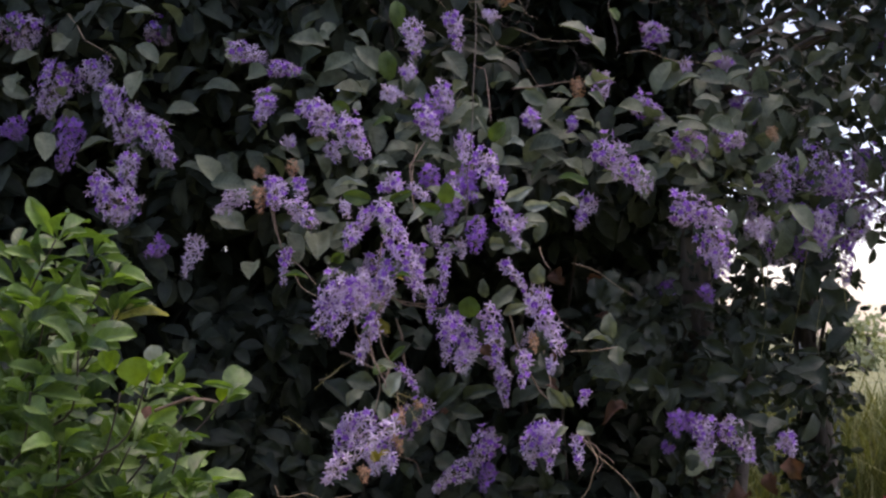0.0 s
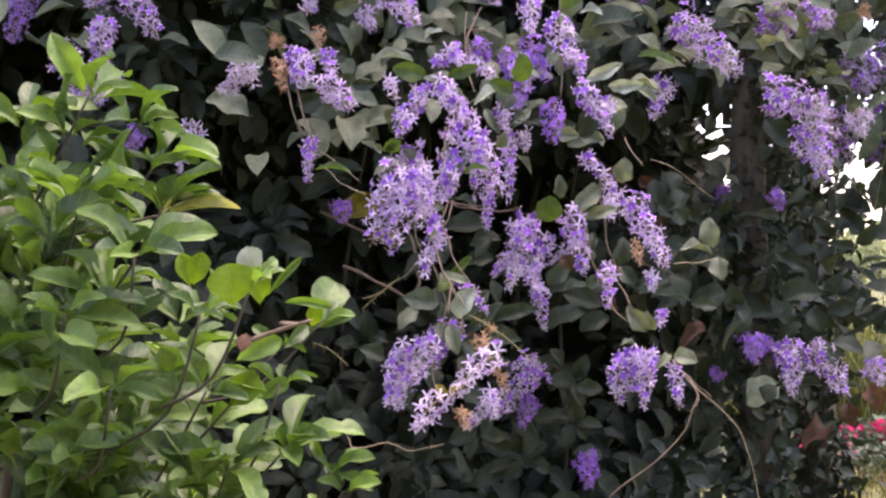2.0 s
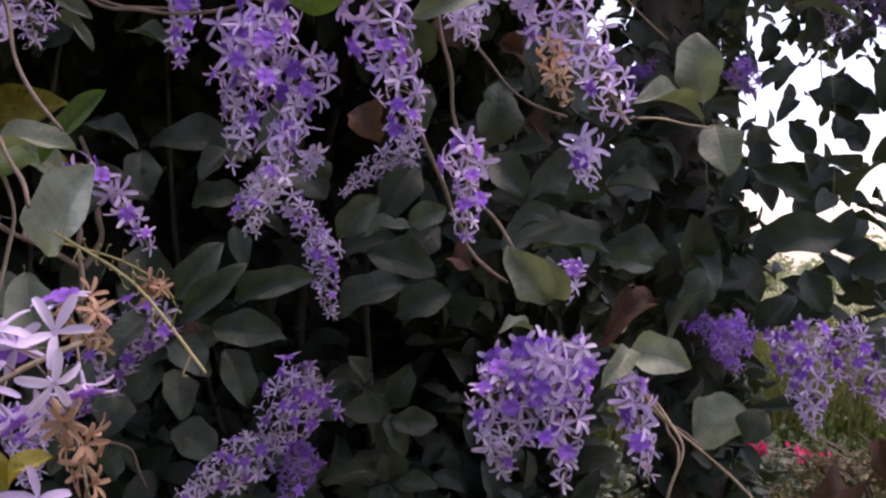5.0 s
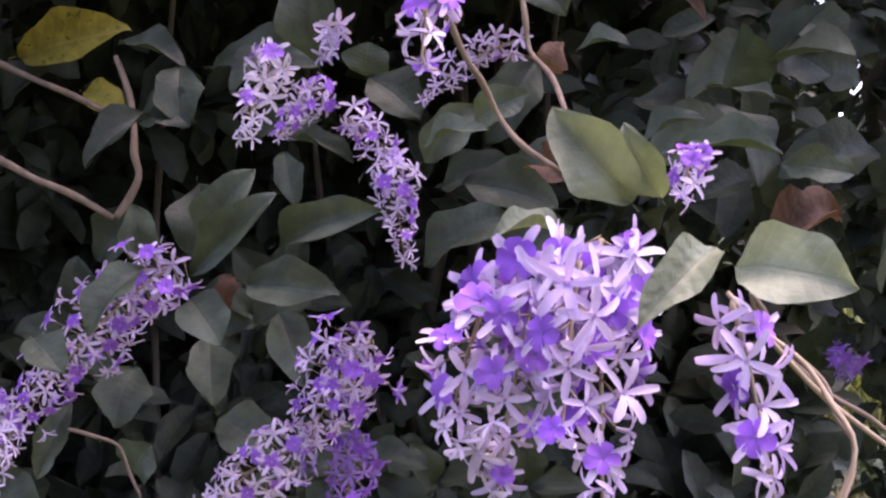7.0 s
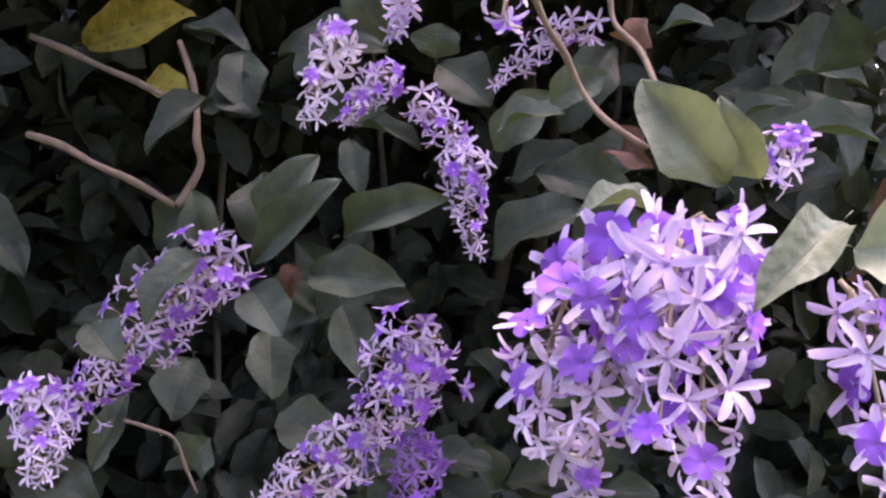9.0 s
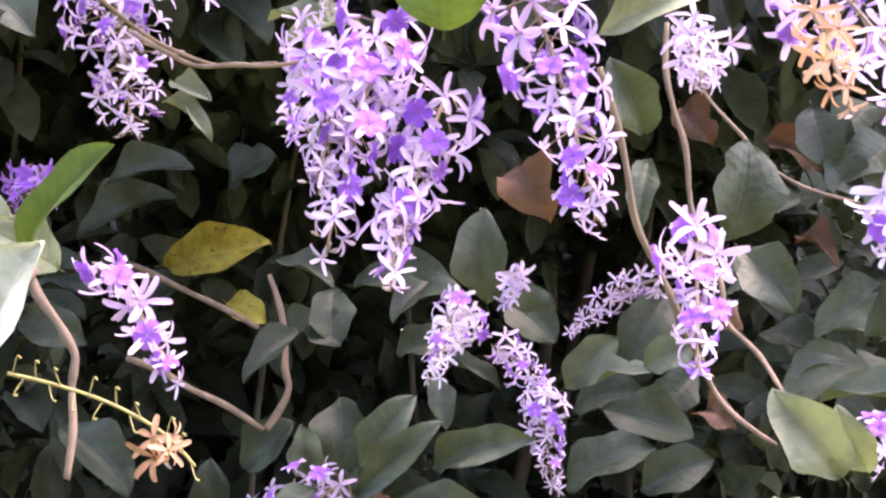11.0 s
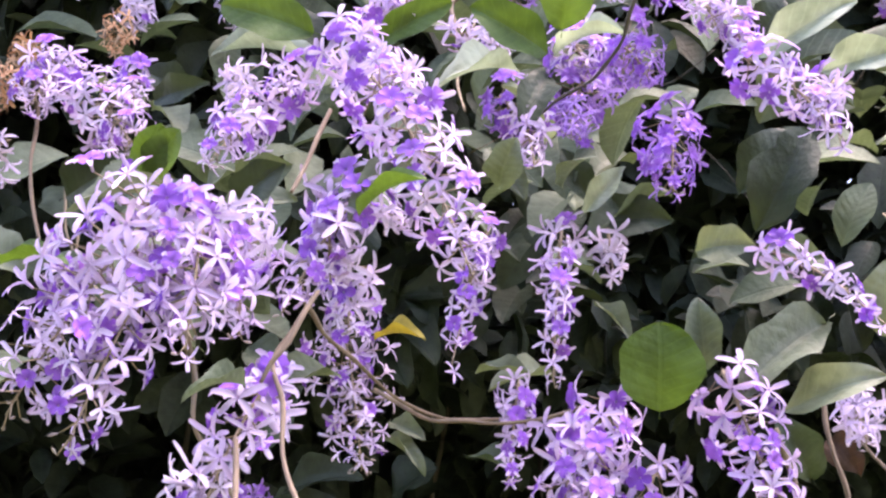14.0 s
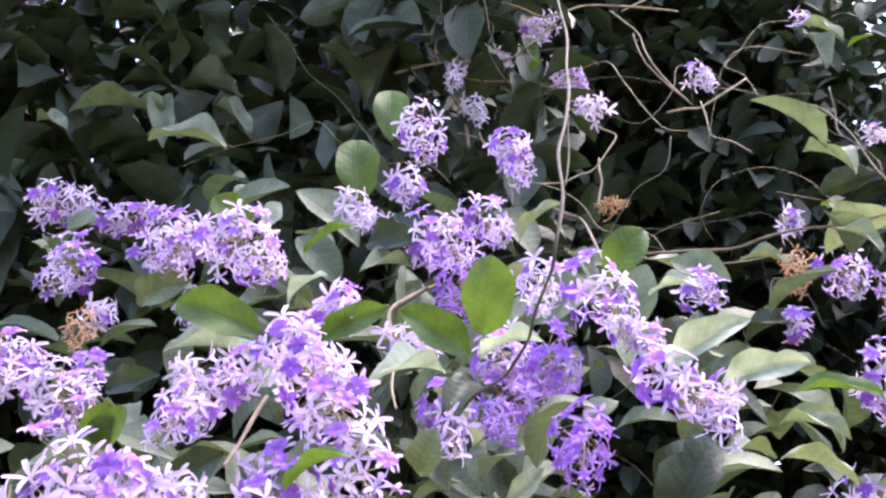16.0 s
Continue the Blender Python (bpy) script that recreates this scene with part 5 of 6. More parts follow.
leaf((0.530, 4.320, 1.791), (0.580, 4.290, 1.733), 0.055, (-0.3, -0.85, 0.35), DARK)
leaf((0.637, 4.350, 1.822), (0.565, 4.320, 1.769), 0.060, (-0.3, -0.85, 0.35), DARK)
leaf((0.643, 4.300, 1.764), (0.558, 4.270, 1.708), 0.060, (-0.3, -0.85, 0.35), DARK)
leaf((0.534, 4.300, 1.721), (0.598, 4.270, 1.690), 0.050, (-0.3, -0.85, 0.35), DARK)
leaf((0.649, 4.340, 1.729), (0.620, 4.310, 1.781), 0.055, (-0.3, -0.85, 0.35), DARK)
leaf((0.533, 4.360, 1.756), (0.576, 4.330, 1.786), 0.050, (-0.3, -0.85, 0.35), DARK)
leaf((0.719, 4.500, 1.595), (0.775, 4.470, 1.552), 0.070, (-0.35, -0.85, 0.3), DARK)
leaf((0.835, 4.520, 1.551), (0.749, 4.490, 1.578), 0.070, (-0.35, -0.85, 0.3), DARK)
leaf((0.741, 4.500, 1.635), (0.790, 4.470, 1.589), 0.070, (-0.35, -0.85, 0.3), DARK)
leaf((0.865, 4.550, 1.619), (0.788, 4.520, 1.582), 0.070, (-0.35, -0.85, 0.3), DARK)
leaf((0.532, 4.300, 1.808), (0.541, 4.270, 1.715), 0.060, (-0.3, -0.85, 0.35), DARK)
leaf((0.588, 4.300, 1.685), (0.538, 4.270, 1.729), 0.060, (-0.3, -0.85, 0.35), DARK)
leaf((0.635, 4.300, 1.664), (0.586, 4.270, 1.715), 0.060, (-0.3, -0.85, 0.35), DARK)
vine_stem("tendril", 0.0026, (-0.187, 4.270, 3.055), (-0.078, 4.270, 3.088), (0.032, 4.270, 3.098), (0.099, 4.270, 3.172), (0.145, 4.270, 3.240))
vine_stem("tendril", 0.0019, (-0.112, 4.320, 3.329), (-0.117, 4.320, 3.173), (-0.090, 4.320, 3.076), (-0.042, 4.320, 2.984))
vine_stem("tendril", 0.0019, (-0.144, 4.370, 3.227), (-0.082, 4.370, 3.144), (-0.065, 4.370, 3.056))
vine_stem("tendril", 0.0026, (-0.004, 4.295, 3.301), (0.100, 4.295, 3.251), (0.194, 4.295, 3.287), (0.378, 4.295, 3.272))
vine_stem("tendril", 0.0019, (0.246, 4.345, 3.328), (0.301, 4.345, 3.258), (0.330, 4.345, 3.158), (0.390, 4.345, 3.063))
vine_stem("tendril", 0.0019, (0.140, 4.270, 2.969), (0.181, 4.270, 2.940), (0.232, 4.270, 2.898), (0.188, 4.270, 2.813), (0.136, 4.270, 2.783), (0.091, 4.270, 2.778))
vine_stem("tendril", 0.0026, (0.339, 4.320, 3.007), (0.405, 4.320, 3.023), (0.501, 4.320, 3.103))
vine_stem("tendril", 0.0019, (0.564, 4.370, 3.091), (0.651, 4.370, 3.077), (0.705, 4.370, 3.001), (0.758, 4.370, 2.872))
vine_stem("tendril", 0.0019, (0.142, 4.295, 3.040), (0.146, 4.295, 2.934), (0.138, 4.295, 2.794))
vine_stem("tendril", 0.0026, (0.207, 4.345, 2.909), (0.210, 4.345, 2.852), (0.201, 4.345, 2.790))
vine_stem("tendril", 0.0019, (0.395, 4.270, 2.989), (0.408, 4.270, 2.902), (0.476, 4.270, 2.861))
vine_stem("tendril", 0.0019, (0.266, 4.320, 3.299), (0.365, 4.320, 3.372))
vine_stem("tendril", 0.0026, (-0.044, 4.370, 3.033), (-0.009, 4.370, 2.957), (0.036, 4.370, 2.899))
leaf((0.049, 4.300, 3.174), (0.087, 4.260, 3.099), 0.035, (0.05, -0.75, 0.6), BRIGHT)
leaf((0.077, 4.300, 3.090), (0.096, 4.260, 3.096), 0.030, (0.05, -0.75, 0.6), BRIGHT)
leaf((-0.080, 4.300, 3.117), (-0.107, 4.260, 3.112), 0.035, (0.05, -0.75, 0.6), BRIGHT)
leaf((0.700, 4.300, 3.174), (0.746, 4.260, 3.179), 0.050, (0.05, -0.75, 0.6), BRIGHT)
leaf((0.591, 4.300, 2.768), (0.623, 4.260, 2.716), 0.035, (0.05, -0.75, 0.6), BRIGHT)
leaf((-0.191, 4.300, 3.094), (-0.119, 4.260, 3.030), 0.035, (0.05, -0.75, 0.6), DARK)
leaf((0.624, 4.300, 3.230), (0.652, 4.260, 3.098), 0.050, (0.05, -0.75, 0.6), SAGE)
leaf((0.615, 4.300, 3.247), (0.696, 4.260, 3.171), 0.035, (0.05, -0.75, 0.6), SAGE)
leaf((-0.704, 4.300, 3.109), (-0.663, 4.260, 3.149), 0.045, (0.05, -0.75, 0.6), SAGE)
leaf((-0.719, 4.300, 3.125), (-0.789, 4.260, 3.122), 0.050, (0.05, -0.75, 0.6), DARK)
leaf((-0.584, 4.300, 2.947), (-0.814, 4.260, 2.987), 0.030, (0.05, -0.75, 0.6), PALE_SAGE)
leaf((-0.471, 4.300, 3.163), (-0.401, 4.260, 3.150), 0.020, (0.05, -0.75, 0.6), PALE_SAGE)
leaf((-0.653, 4.300, 3.022), (-0.605, 4.260, 2.865), 0.050, (0.05, -0.75, 0.6), SAGE)
leaf((-0.544, 4.300, 3.001), (-0.440, 4.260, 2.897), 0.035, (0.05, -0.75, 0.6), SAGE)
leaf((-0.883, 4.300, 2.949), (-0.795, 4.260, 2.905), 0.040, (0.05, -0.75, 0.6), SAGE)
raceme((0.450, 4.050, 2.456), (0.450, 4.030, 2.365), 0.050, FADED)
raceme((-0.043, 4.300, 3.010), (-0.020, 4.280, 2.939), 0.050, PALE)
raceme((0.077, 4.300, 3.230), (0.105, 4.280, 3.167), 0.045, PALE)


def vine_sprays():
    """Leafy sprays of the vine: leaves in patches round the flowers."""
    rng = np.random.default_rng(11)
    patches = (  # centre, radii, leaves
        ((0.12, 4.15, 2.38), (0.55, 0.25, 0.22), 64), ((-0.75, 4.35, 2.45), (0.75, 0.25, 0.3), 98), ((-0.15, 3.98, 2.12), (0.4, 0.12, 0.14), 26),
        ((0.6, 4.15, 2.33), (0.35, 0.2, 0.18), 32), ((1.0, 4.3, 2.1), (0.4, 0.25, 0.22), 38), ((0.0, 3.86, 1.98), (0.35, 0.1, 0.12), 18),
        ((0.95, 4.25, 1.42), (0.4, 0.2, 0.12), 20),
        ((1.32, 4.5, 1.72), (0.16, 0.15, 0.36), 14), ((1.12, 4.5, 2.35), (0.25, 0.2, 0.28), 90), ((1.5, 4.6, 2.3), (0.4, 0.3, 0.35), 45), ((-0.5, 4.0, 2.0), (0.25, 0.15, 0.15), 19))
    single = 0
    pos, dr, nr, ln, shaded = [], [], [], [], []
    for c, r, n in patches:
        for i in range(n):
            p = np.array(c) + rng.uniform(-1, 1, 3) * np.array(r)
            if p[1] > 3.95 and 0.4 < p[0] < 0.98 and 1.65 < p[2] < 2.14:
                continue
            d = np.array([rng.normal(0, 0.8), -0.35 + rng.normal(0, 0.5), rng.normal(-0.05, 0.55)])
            nn = np.array([rng.normal(0, 0.35), -0.75 + rng.normal(0, 0.3), 0.65 + rng.normal(0, 0.3)])
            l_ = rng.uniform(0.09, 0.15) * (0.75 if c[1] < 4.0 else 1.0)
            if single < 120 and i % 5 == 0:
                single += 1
                # low sprays take the dark colour, which stands in for their shade
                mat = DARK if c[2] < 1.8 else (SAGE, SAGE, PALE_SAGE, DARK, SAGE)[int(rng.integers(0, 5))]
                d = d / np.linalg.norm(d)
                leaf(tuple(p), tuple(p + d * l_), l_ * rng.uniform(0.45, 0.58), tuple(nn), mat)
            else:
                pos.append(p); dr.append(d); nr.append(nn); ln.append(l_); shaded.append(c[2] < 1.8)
    for k in range(13):       # rosettes behind the flowers, their shade put into the dark leaf colour
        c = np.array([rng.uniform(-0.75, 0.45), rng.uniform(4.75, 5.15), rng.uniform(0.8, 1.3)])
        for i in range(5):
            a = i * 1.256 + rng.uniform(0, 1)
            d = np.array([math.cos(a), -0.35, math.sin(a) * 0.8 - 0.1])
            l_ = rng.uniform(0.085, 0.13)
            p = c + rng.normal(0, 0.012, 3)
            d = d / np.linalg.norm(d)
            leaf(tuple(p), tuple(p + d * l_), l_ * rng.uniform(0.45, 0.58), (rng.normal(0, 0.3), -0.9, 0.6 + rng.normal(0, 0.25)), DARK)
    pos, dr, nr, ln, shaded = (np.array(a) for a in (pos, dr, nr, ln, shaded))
    # low sprays are joined in the darker hedge colour in place of shade
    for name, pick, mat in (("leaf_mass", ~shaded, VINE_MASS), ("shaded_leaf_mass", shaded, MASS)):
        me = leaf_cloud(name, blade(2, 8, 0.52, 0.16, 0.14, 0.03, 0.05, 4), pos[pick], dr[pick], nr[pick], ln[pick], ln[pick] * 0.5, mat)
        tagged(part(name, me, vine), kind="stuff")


vine_sprays()


def tangled_stems():
    """Thin old stems that loop through each other above the flowers, some ending in spent stars."""
    rnd = random.Random(52)
    for k in range(46):
        p = Vector((rnd.uniform(-0.1, 1.15), rnd.uniform(4.05, 4.45), rnd.uniform(2.45, 3.25)))
        way = Vector((rnd.uniform(-1, 1), rnd.uniform(-0.3, 0.3), rnd.uniform(-0.6, 0.6))).normalized()
        pts = [tuple(p)]
        for i in range(rnd.randint(4, 7)):
            way = (way + Vector((rnd.gauss(0, 0.5), rnd.gauss(0, 0.25), rnd.gauss(-0.1, 0.5)))).normalized()
            p = p + way * rnd.uniform(0.05, 0.11)
            pts.append(tuple(p))
        r0 = rnd.uniform(0.0006, 0.0013)
        v, f_ = tube(pts, [r0 * (1 - 0.5 * i / len(pts)) for i in range(len(pts))], 5)
        part("tangled_stem", mesh_from("tangled_stem", v, f_, [TWIG if k % 3 else STALK]), vine)
        if k % 4 == 0:
            raceme(pts[-1], tuple(p + way * 0.05), 0.045, PALE if k % 8 else FADED)


tangled_stems()


# ---- the dark hedge behind the vine ----
def hedge_front(x, z):
    """The hedge's face: uneven, with a deep hollow behind the flowers."""
    hollow = 1.6 * math.exp(-((x - 0.4) / 0.9) ** 2 - ((z - 1.5) / 0.8) ** 2) + 0.6 * math.exp(-((x - 0.8) / 0.35) ** 2 - ((z - 1.6) / 0.35) ** 2)
    return 4.45 + hollow + 0.16 * noise.noise(Vector((x * 1.6, z * 1.6, 3.1))) + 0.12 * noise.noise(Vector((x * 4.5, z * 4.5, 8.0))) - 0.33 * max(0.0, z - 2.3)


def hedge_end(z, depth):
    """How far the hedge reaches towards the open meadow."""
    edge = 0.92 if z < 1.05 else 1.10 if z < 1.72 else 1.05
    low = z - 0.17 * max(0.0, depth)      # a gap that rises towards the back
    if z > 1.72 and low < 2.12:
        edge = 0.90 if low < 1.79 else 0.67
    return edge + 0.03 * math.sin(z * 9) + 0.33 * depth


THIN = ((0.33, 3.13, 0.085), (0.28, 2.87, 0.085), (0.38, 2.97, 0.06), (0.66, 2.93, 0.06), (0.47, 2.86, 0.05), (0.2, 3.0, 0.05))


def thin_place(x, y, z):
    """Sparse spots near the top, where the foliage parts and specks of sky show."""
    way = Vector((0.139, 0.724, 0.676))
    for px, pz, r in THIN:
        q = Vector((x - px, y - 4.4, z - pz))
        if (q - way * q.dot(way)).length < r + 0.05 * noise.noise(Vector((x * 6, y * 6, z * 6))):
            return True
    return False


hedge = thing("hedge", "tall dense hedge of dull dark green leathery leaves", "hedge")


def build_hedge():
    rng = np.random.default_rng(3)
    masses = {"leaf_mass": [], "inner_leaf_mass": []}
    singles = 0
    for i in range(13500):
        # above about 4.4 m the hedge is added, mostly unseen, for its shade
        x, z = (rng.uniform(-3.4, 1.6) if i % 8 else rng.uniform(0.3, 1.5)), rng.uniform(0.02, 5.2)
        if x < -0.1 and z > 4.2:
            continue
        which = "inner_leaf_mass"
        if i % 5 == 0:      # outer sprigs, in clumps with dark gaps between them
            depth, which = abs(rng.normal(0, 0.12)), "leaf_mass"
            if x > 0.1 and z > 2.4 and rng.random() < 0.95:
                continue
            if abs(x - 0.3) < 1.0 and 0.7 < z < 2.2 and rng.random() < 0.9:
                continue
            if noise.noise(Vector((x * 5.0, z * 5.0, 1.7))) < -0.05 + 0.2 * rng.random() and z < 2.5:
                continue
        elif i % 5 < 4:     # the shaded inside
            depth = rng.uniform(1.15 if x > 0.12 and z > 2.4 else 0.4, 1.6)
        else:               # the far side
            depth = rng.uniform(1.4, 2.3)
        if 0.3 < depth < 1.4 and abs(x - 0.3) < 1.1 and 0.3 < z < 2.1 and rng.random() < (0.82 if x > 0.45 or z > 1.2 and x > -0.6 else 0.55):
            continue
        if z > 2.3 and x > 0.3 and rng.random() < 0.3:
            continue
        big = 1.45 if depth > 1.4 else 1.0
        y = hedge_front(x, z) + depth
        if x > hedge_end(z, y - 4.6) - 0.15 * rng.random() - 0.09 * big:
            continue
        if thin_place(x, y, z) and rng.random() < 0.9:
            continue
        # a sprig: leaves spread round a twig's end that points out of the hedge
        twig = np.array([rng.normal(0, 0.5), -0.85, rng.normal(0.05, 0.4)])
        twig /= np.linalg.norm(twig)
        side = np.cross(twig, (0.1, 0.2, 1.0))
        side /= np.linalg.norm(side)
        up = np.cross(side, twig)
        turn = rng.uniform(0, 6.28)
        for k in range(int(rng.integers(4, 8))):
            turn += 2.4
            out = side * math.cos(turn) + up * math.sin(turn)
            d = out + twig * rng.uniform(0.0, 0.55) + np.array([0, 0, -0.22]) + rng.normal(0, 0.16, 3)
            d /= np.linalg.norm(d)
            nn = np.array([rng.normal(0, 0.3), (-0.7 if z < 2.4 else -0.25) + rng.normal(0, 0.25), 0.65 + rng.normal(0, 0.25)])
            l_ = rng.uniform(0.105, 0.18) * big
            p = np.array([x, y, z]) + d * 0.012 - twig * k * 0.014 * big
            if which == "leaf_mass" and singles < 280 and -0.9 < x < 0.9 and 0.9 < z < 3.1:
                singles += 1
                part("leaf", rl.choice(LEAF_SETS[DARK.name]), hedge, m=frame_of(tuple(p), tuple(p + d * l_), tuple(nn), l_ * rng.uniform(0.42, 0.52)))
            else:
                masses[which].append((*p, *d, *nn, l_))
    for i in range(450):
        p = (rng.uniform(0.6, 1.02), rng.uniform(5.3, 6.3), rng.uniform(1.3, 1.7) if i % 2 else rng.uniform(2.15, 2.45))
        masses["inner_leaf_mass"].append((*p, *rng.normal(0, 0.7, 3), *(rng.normal(0, 0.4, 3) + np.array([0, -0.6, 0.6])), rng.uniform(0.09, 0.16)))
    for i in range(260):      # the dense foot of the gap
        p = (rng.uniform(0.72, 1.22), rng.uniform(5.3, 6.2), rng.uniform(1.4, 1.76))
        masses["inner_leaf_mass"].append((*p, *rng.normal(0, 0.7, 3), *(rng.normal(0, 0.4, 3) + np.array([0, -0.6, 0.6])), rng.uniform(0.09, 0.15)))
    for i in range(55):       # a twig's leaves across the low corner of the gap
        p = (rng.uniform(0.62, 0.89), rng.uniform(4.52, 4.75), rng.uniform(1.6, 1.82))
        masses["leaf_mass"].append((*p, *rng.normal(0, 0.7, 3), *(rng.normal(0, 0.3, 3) + np.array([0, -0.7, 0.5])), rng.uniform(0.06, 0.1)))
    for i in range(45):       # and towards the trunk
        p = (rng.uniform(0.74, 0.92), rng.uniform(4.54, 4.7), rng.uniform(1.63, 1.78))
        masses["leaf_mass"].append((*p, *rng.normal(0, 0.7, 3), *(rng.normal(0, 0.3, 3) + np.array([0, -0.7, 0.5])), rng.uniform(0.06, 0.1)))
    for i in range(1300):     # the closed back
        p = (rng.uniform(-1.6, 0.75), rng.uniform(6.5, 7.1), rng.uniform(1.1, 3.0))
        masses["inner_leaf_mass"].append((*p, *rng.normal(0, 0.7, 3), *(rng.normal(0, 0.4, 3) + np.array([0, -0.8, 0.4])), rng.uniform(0.14, 0.22)))
    for i in range(230):      # the far corner, behind the gap
        p = (rng.uniform(0.98, 1.4), rng.uniform(6.3, 6.8), rng.uniform(1.88, 2.48))
        masses["inner_leaf_mass"].append((*p, *rng.normal(0, 0.7, 3), *(rng.normal(0, 0.4, 3) + np.array([0, -0.7, 0.5])), rng.uniform(0.1, 0.16)))
    for i in range(70):       # leaves along the sill of the gap at the open end
        p = (rng.uniform(0.95, 1.32), rng.uniform(4.4, 4.65), rng.uniform(1.32, 1.6))
        masses["leaf_mass"].append((*p, *rng.normal(0, 0.7, 3), *(rng.normal(0, 0.3, 3) + np.array([0, -0.8, 0.3])), rng.uniform(0.07, 0.12)))
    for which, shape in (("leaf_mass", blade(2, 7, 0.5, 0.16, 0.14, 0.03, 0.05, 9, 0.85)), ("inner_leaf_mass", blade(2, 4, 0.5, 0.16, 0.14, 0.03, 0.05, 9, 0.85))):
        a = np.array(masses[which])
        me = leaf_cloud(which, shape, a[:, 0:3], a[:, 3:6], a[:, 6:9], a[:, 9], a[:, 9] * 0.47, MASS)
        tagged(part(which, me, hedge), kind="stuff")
    rnd = random.Random(8)
    for i in range(14):
        x, y = rnd.uniform(-3.2, 0.7), rnd.uniform(6.5, 7.0)
        pts = [(x, y, -0.05)]
        for k in range(1, 5):
            pts.append((pts[-1][0] + rnd.uniform(-0.2, 0.2), min(7.2, max(6.4, pts[-1][1] + rnd.uniform(-0.15, 0.15))), pts[-1][2] + rnd.uniform(0.6, 1.05)))
        v, f_ = tube(pts, [0.03, 0.025, 0.018, 0.012, 0.006], 6)
        part("hedge_stem", mesh_from("hedge_stem", v, f_, [TRUNK]), hedge)


build_hedge()


# ---- the tree at the open end of the hedge, with its overhanging crown ----
def build_tree():
    tree = thing("tree", "dark-barked tree wrapped in climbing leaves with a sparse overhanging crown", "tree", at=(1.02, 4.78, 0))
    rng = np.random.default_rng(17)
    v, f_ = tube([(0, 0, -0.1), (0.03, 0.02, 0.9), (-0.03, 0, 1.8), (0.02, 0.05, 2.7), (0.1, 0.1, 3.8)], [0.085, 0.07, 0.06, 0.055, 0.04], 12)
    part("trunk", mesh_from("trunk", v, f_, [TRUNK]), tree)
    rnd = random.Random(4)
    limbs = []
    for k in range(9):
        a = rnd.uniform(-0.8, 1.1)
        z0 = rnd.uniform(2.4, 3.6)
        ln = rnd.uniform(0.9, 1.9)
        p1 = Vector((math.cos(a) * ln * 0.5, -abs(math.sin(a)) * ln * 0.35, z0 + 0.25))
        p2 = Vector((math.cos(a) * ln, -abs(math.sin(a)) * ln * 0.55, z0 + rnd.uniform(0.0, 0.5)))
        v, f_ = tube([(0, 0, z0), p1, p2], [0.013, 0.008, 0.003], 6)
        limbs += [p1, p1.lerp(p2, 0.5), p2]
        part("limb", mesh_from("limb", v, f_, [TRUNK]), tree)
    pos, dr, nr, ln = [], [], [], []

    def add(p, l_):
        if p[0] < -0.12 and 1.7 < p[2] < 2.15 or thin_place(p[0] + 1.02, p[1] + 4.78, p[2]):      # gaps
            return
        pos.append(p)
        dr.append((rng.normal(0, 0.7), rng.normal(0, 0.7), -0.4 + rng.normal(0, 0.5)))
        nr.append((rng.normal(0, 0.5), -0.5 + rng.normal(0, 0.4), 0.5 + rng.normal(0, 0.4)))
        ln.append(l_)
    for i in range(2200):      # leaves up the trunk
        a, z = rng.uniform(0, 6.28), rng.uniform(0.3, 3.4)
        r = rng.uniform(0.05, 0.075) if 1.6 < z < 2.3 else rng.uniform(0.06, 0.12)
        add((math.cos(a) * r, math.sin(a) * r, z), rng.uniform(0.035, 0.06) if 1.6 < z < 2.3 else rng.uniform(0.05, 0.09))
    v, f_ = tube([(0.03, 0.05, 0.2), (0.25, 0.5, 0.9), (0.42, 0.93, 1.7), (0.44, 0.98, 2.7)], [0.04, 0.03, 0.022, 0.01], 7)
    part("limb", mesh_from("limb", v, f_, [TRUNK]), tree)
    for i in range(1100):     # leaves up the second stem
        z = rng.uniform(1.0, 2.7)
        add((0.42 + rng.normal(0, 0.04), 0.95 + rng.normal(0, 0.1), z), rng.uniform(0.05, 0.08))
    for k in range(165):      # clumps of the crown
        c = np.array([rng.uniform(-0.9, 2.4), rng.uniform(-0.7, 1.8), rng.uniform(2.3, 4.4)])
        if k > 60:
            c = np.array([rng.uniform(0.1, 1.7), rng.uniform(-0.5, 1.4), rng.uniform(2.1, 3.1)])
        if 0.38 < c[0] < 1.1 and 2.2 < c[2] < 3.1 and rng.random() < 0.6:
            continue
        if c[0] < 0.0 and c[2] < 3.7:      # hollow under the crown, over the flowers
            continue
        for i in range(34):
            add(tuple(c + rng.normal(0, 0.17, 3)), rng.uniform(0.06, 0.11))
    for k in range(34):       # the thick of the crown next to the hedge
        limbs.append((rng.uniform(0.05, 0.3), rng.uniform(0.0, 1.2), rng.uniform(2.7, 3.5)) if k < 16 else (rng.uniform(-0.15, 0.5), rng.uniform(-0.2, 1.0), rng.uniform(3.4, 4.6)))
    for c in limbs:           # leaves along the limbs
        for i in range(36):
            add(tuple(np.array(c) + rng.normal(0, 0.11, 3)), rng.uniform(0.06, 0.11))
    ln = np.array(ln)
    me = leaf_cloud("crown", blade(2, 5, 0.5, 0.16, 0.14, 0.03, 0.05, 12), np.array(pos), np.array(dr), np.array(nr), ln, ln * 0.5, MASS)
    tagged(part("crown", me, tree), kind="stuff")


build_tree()


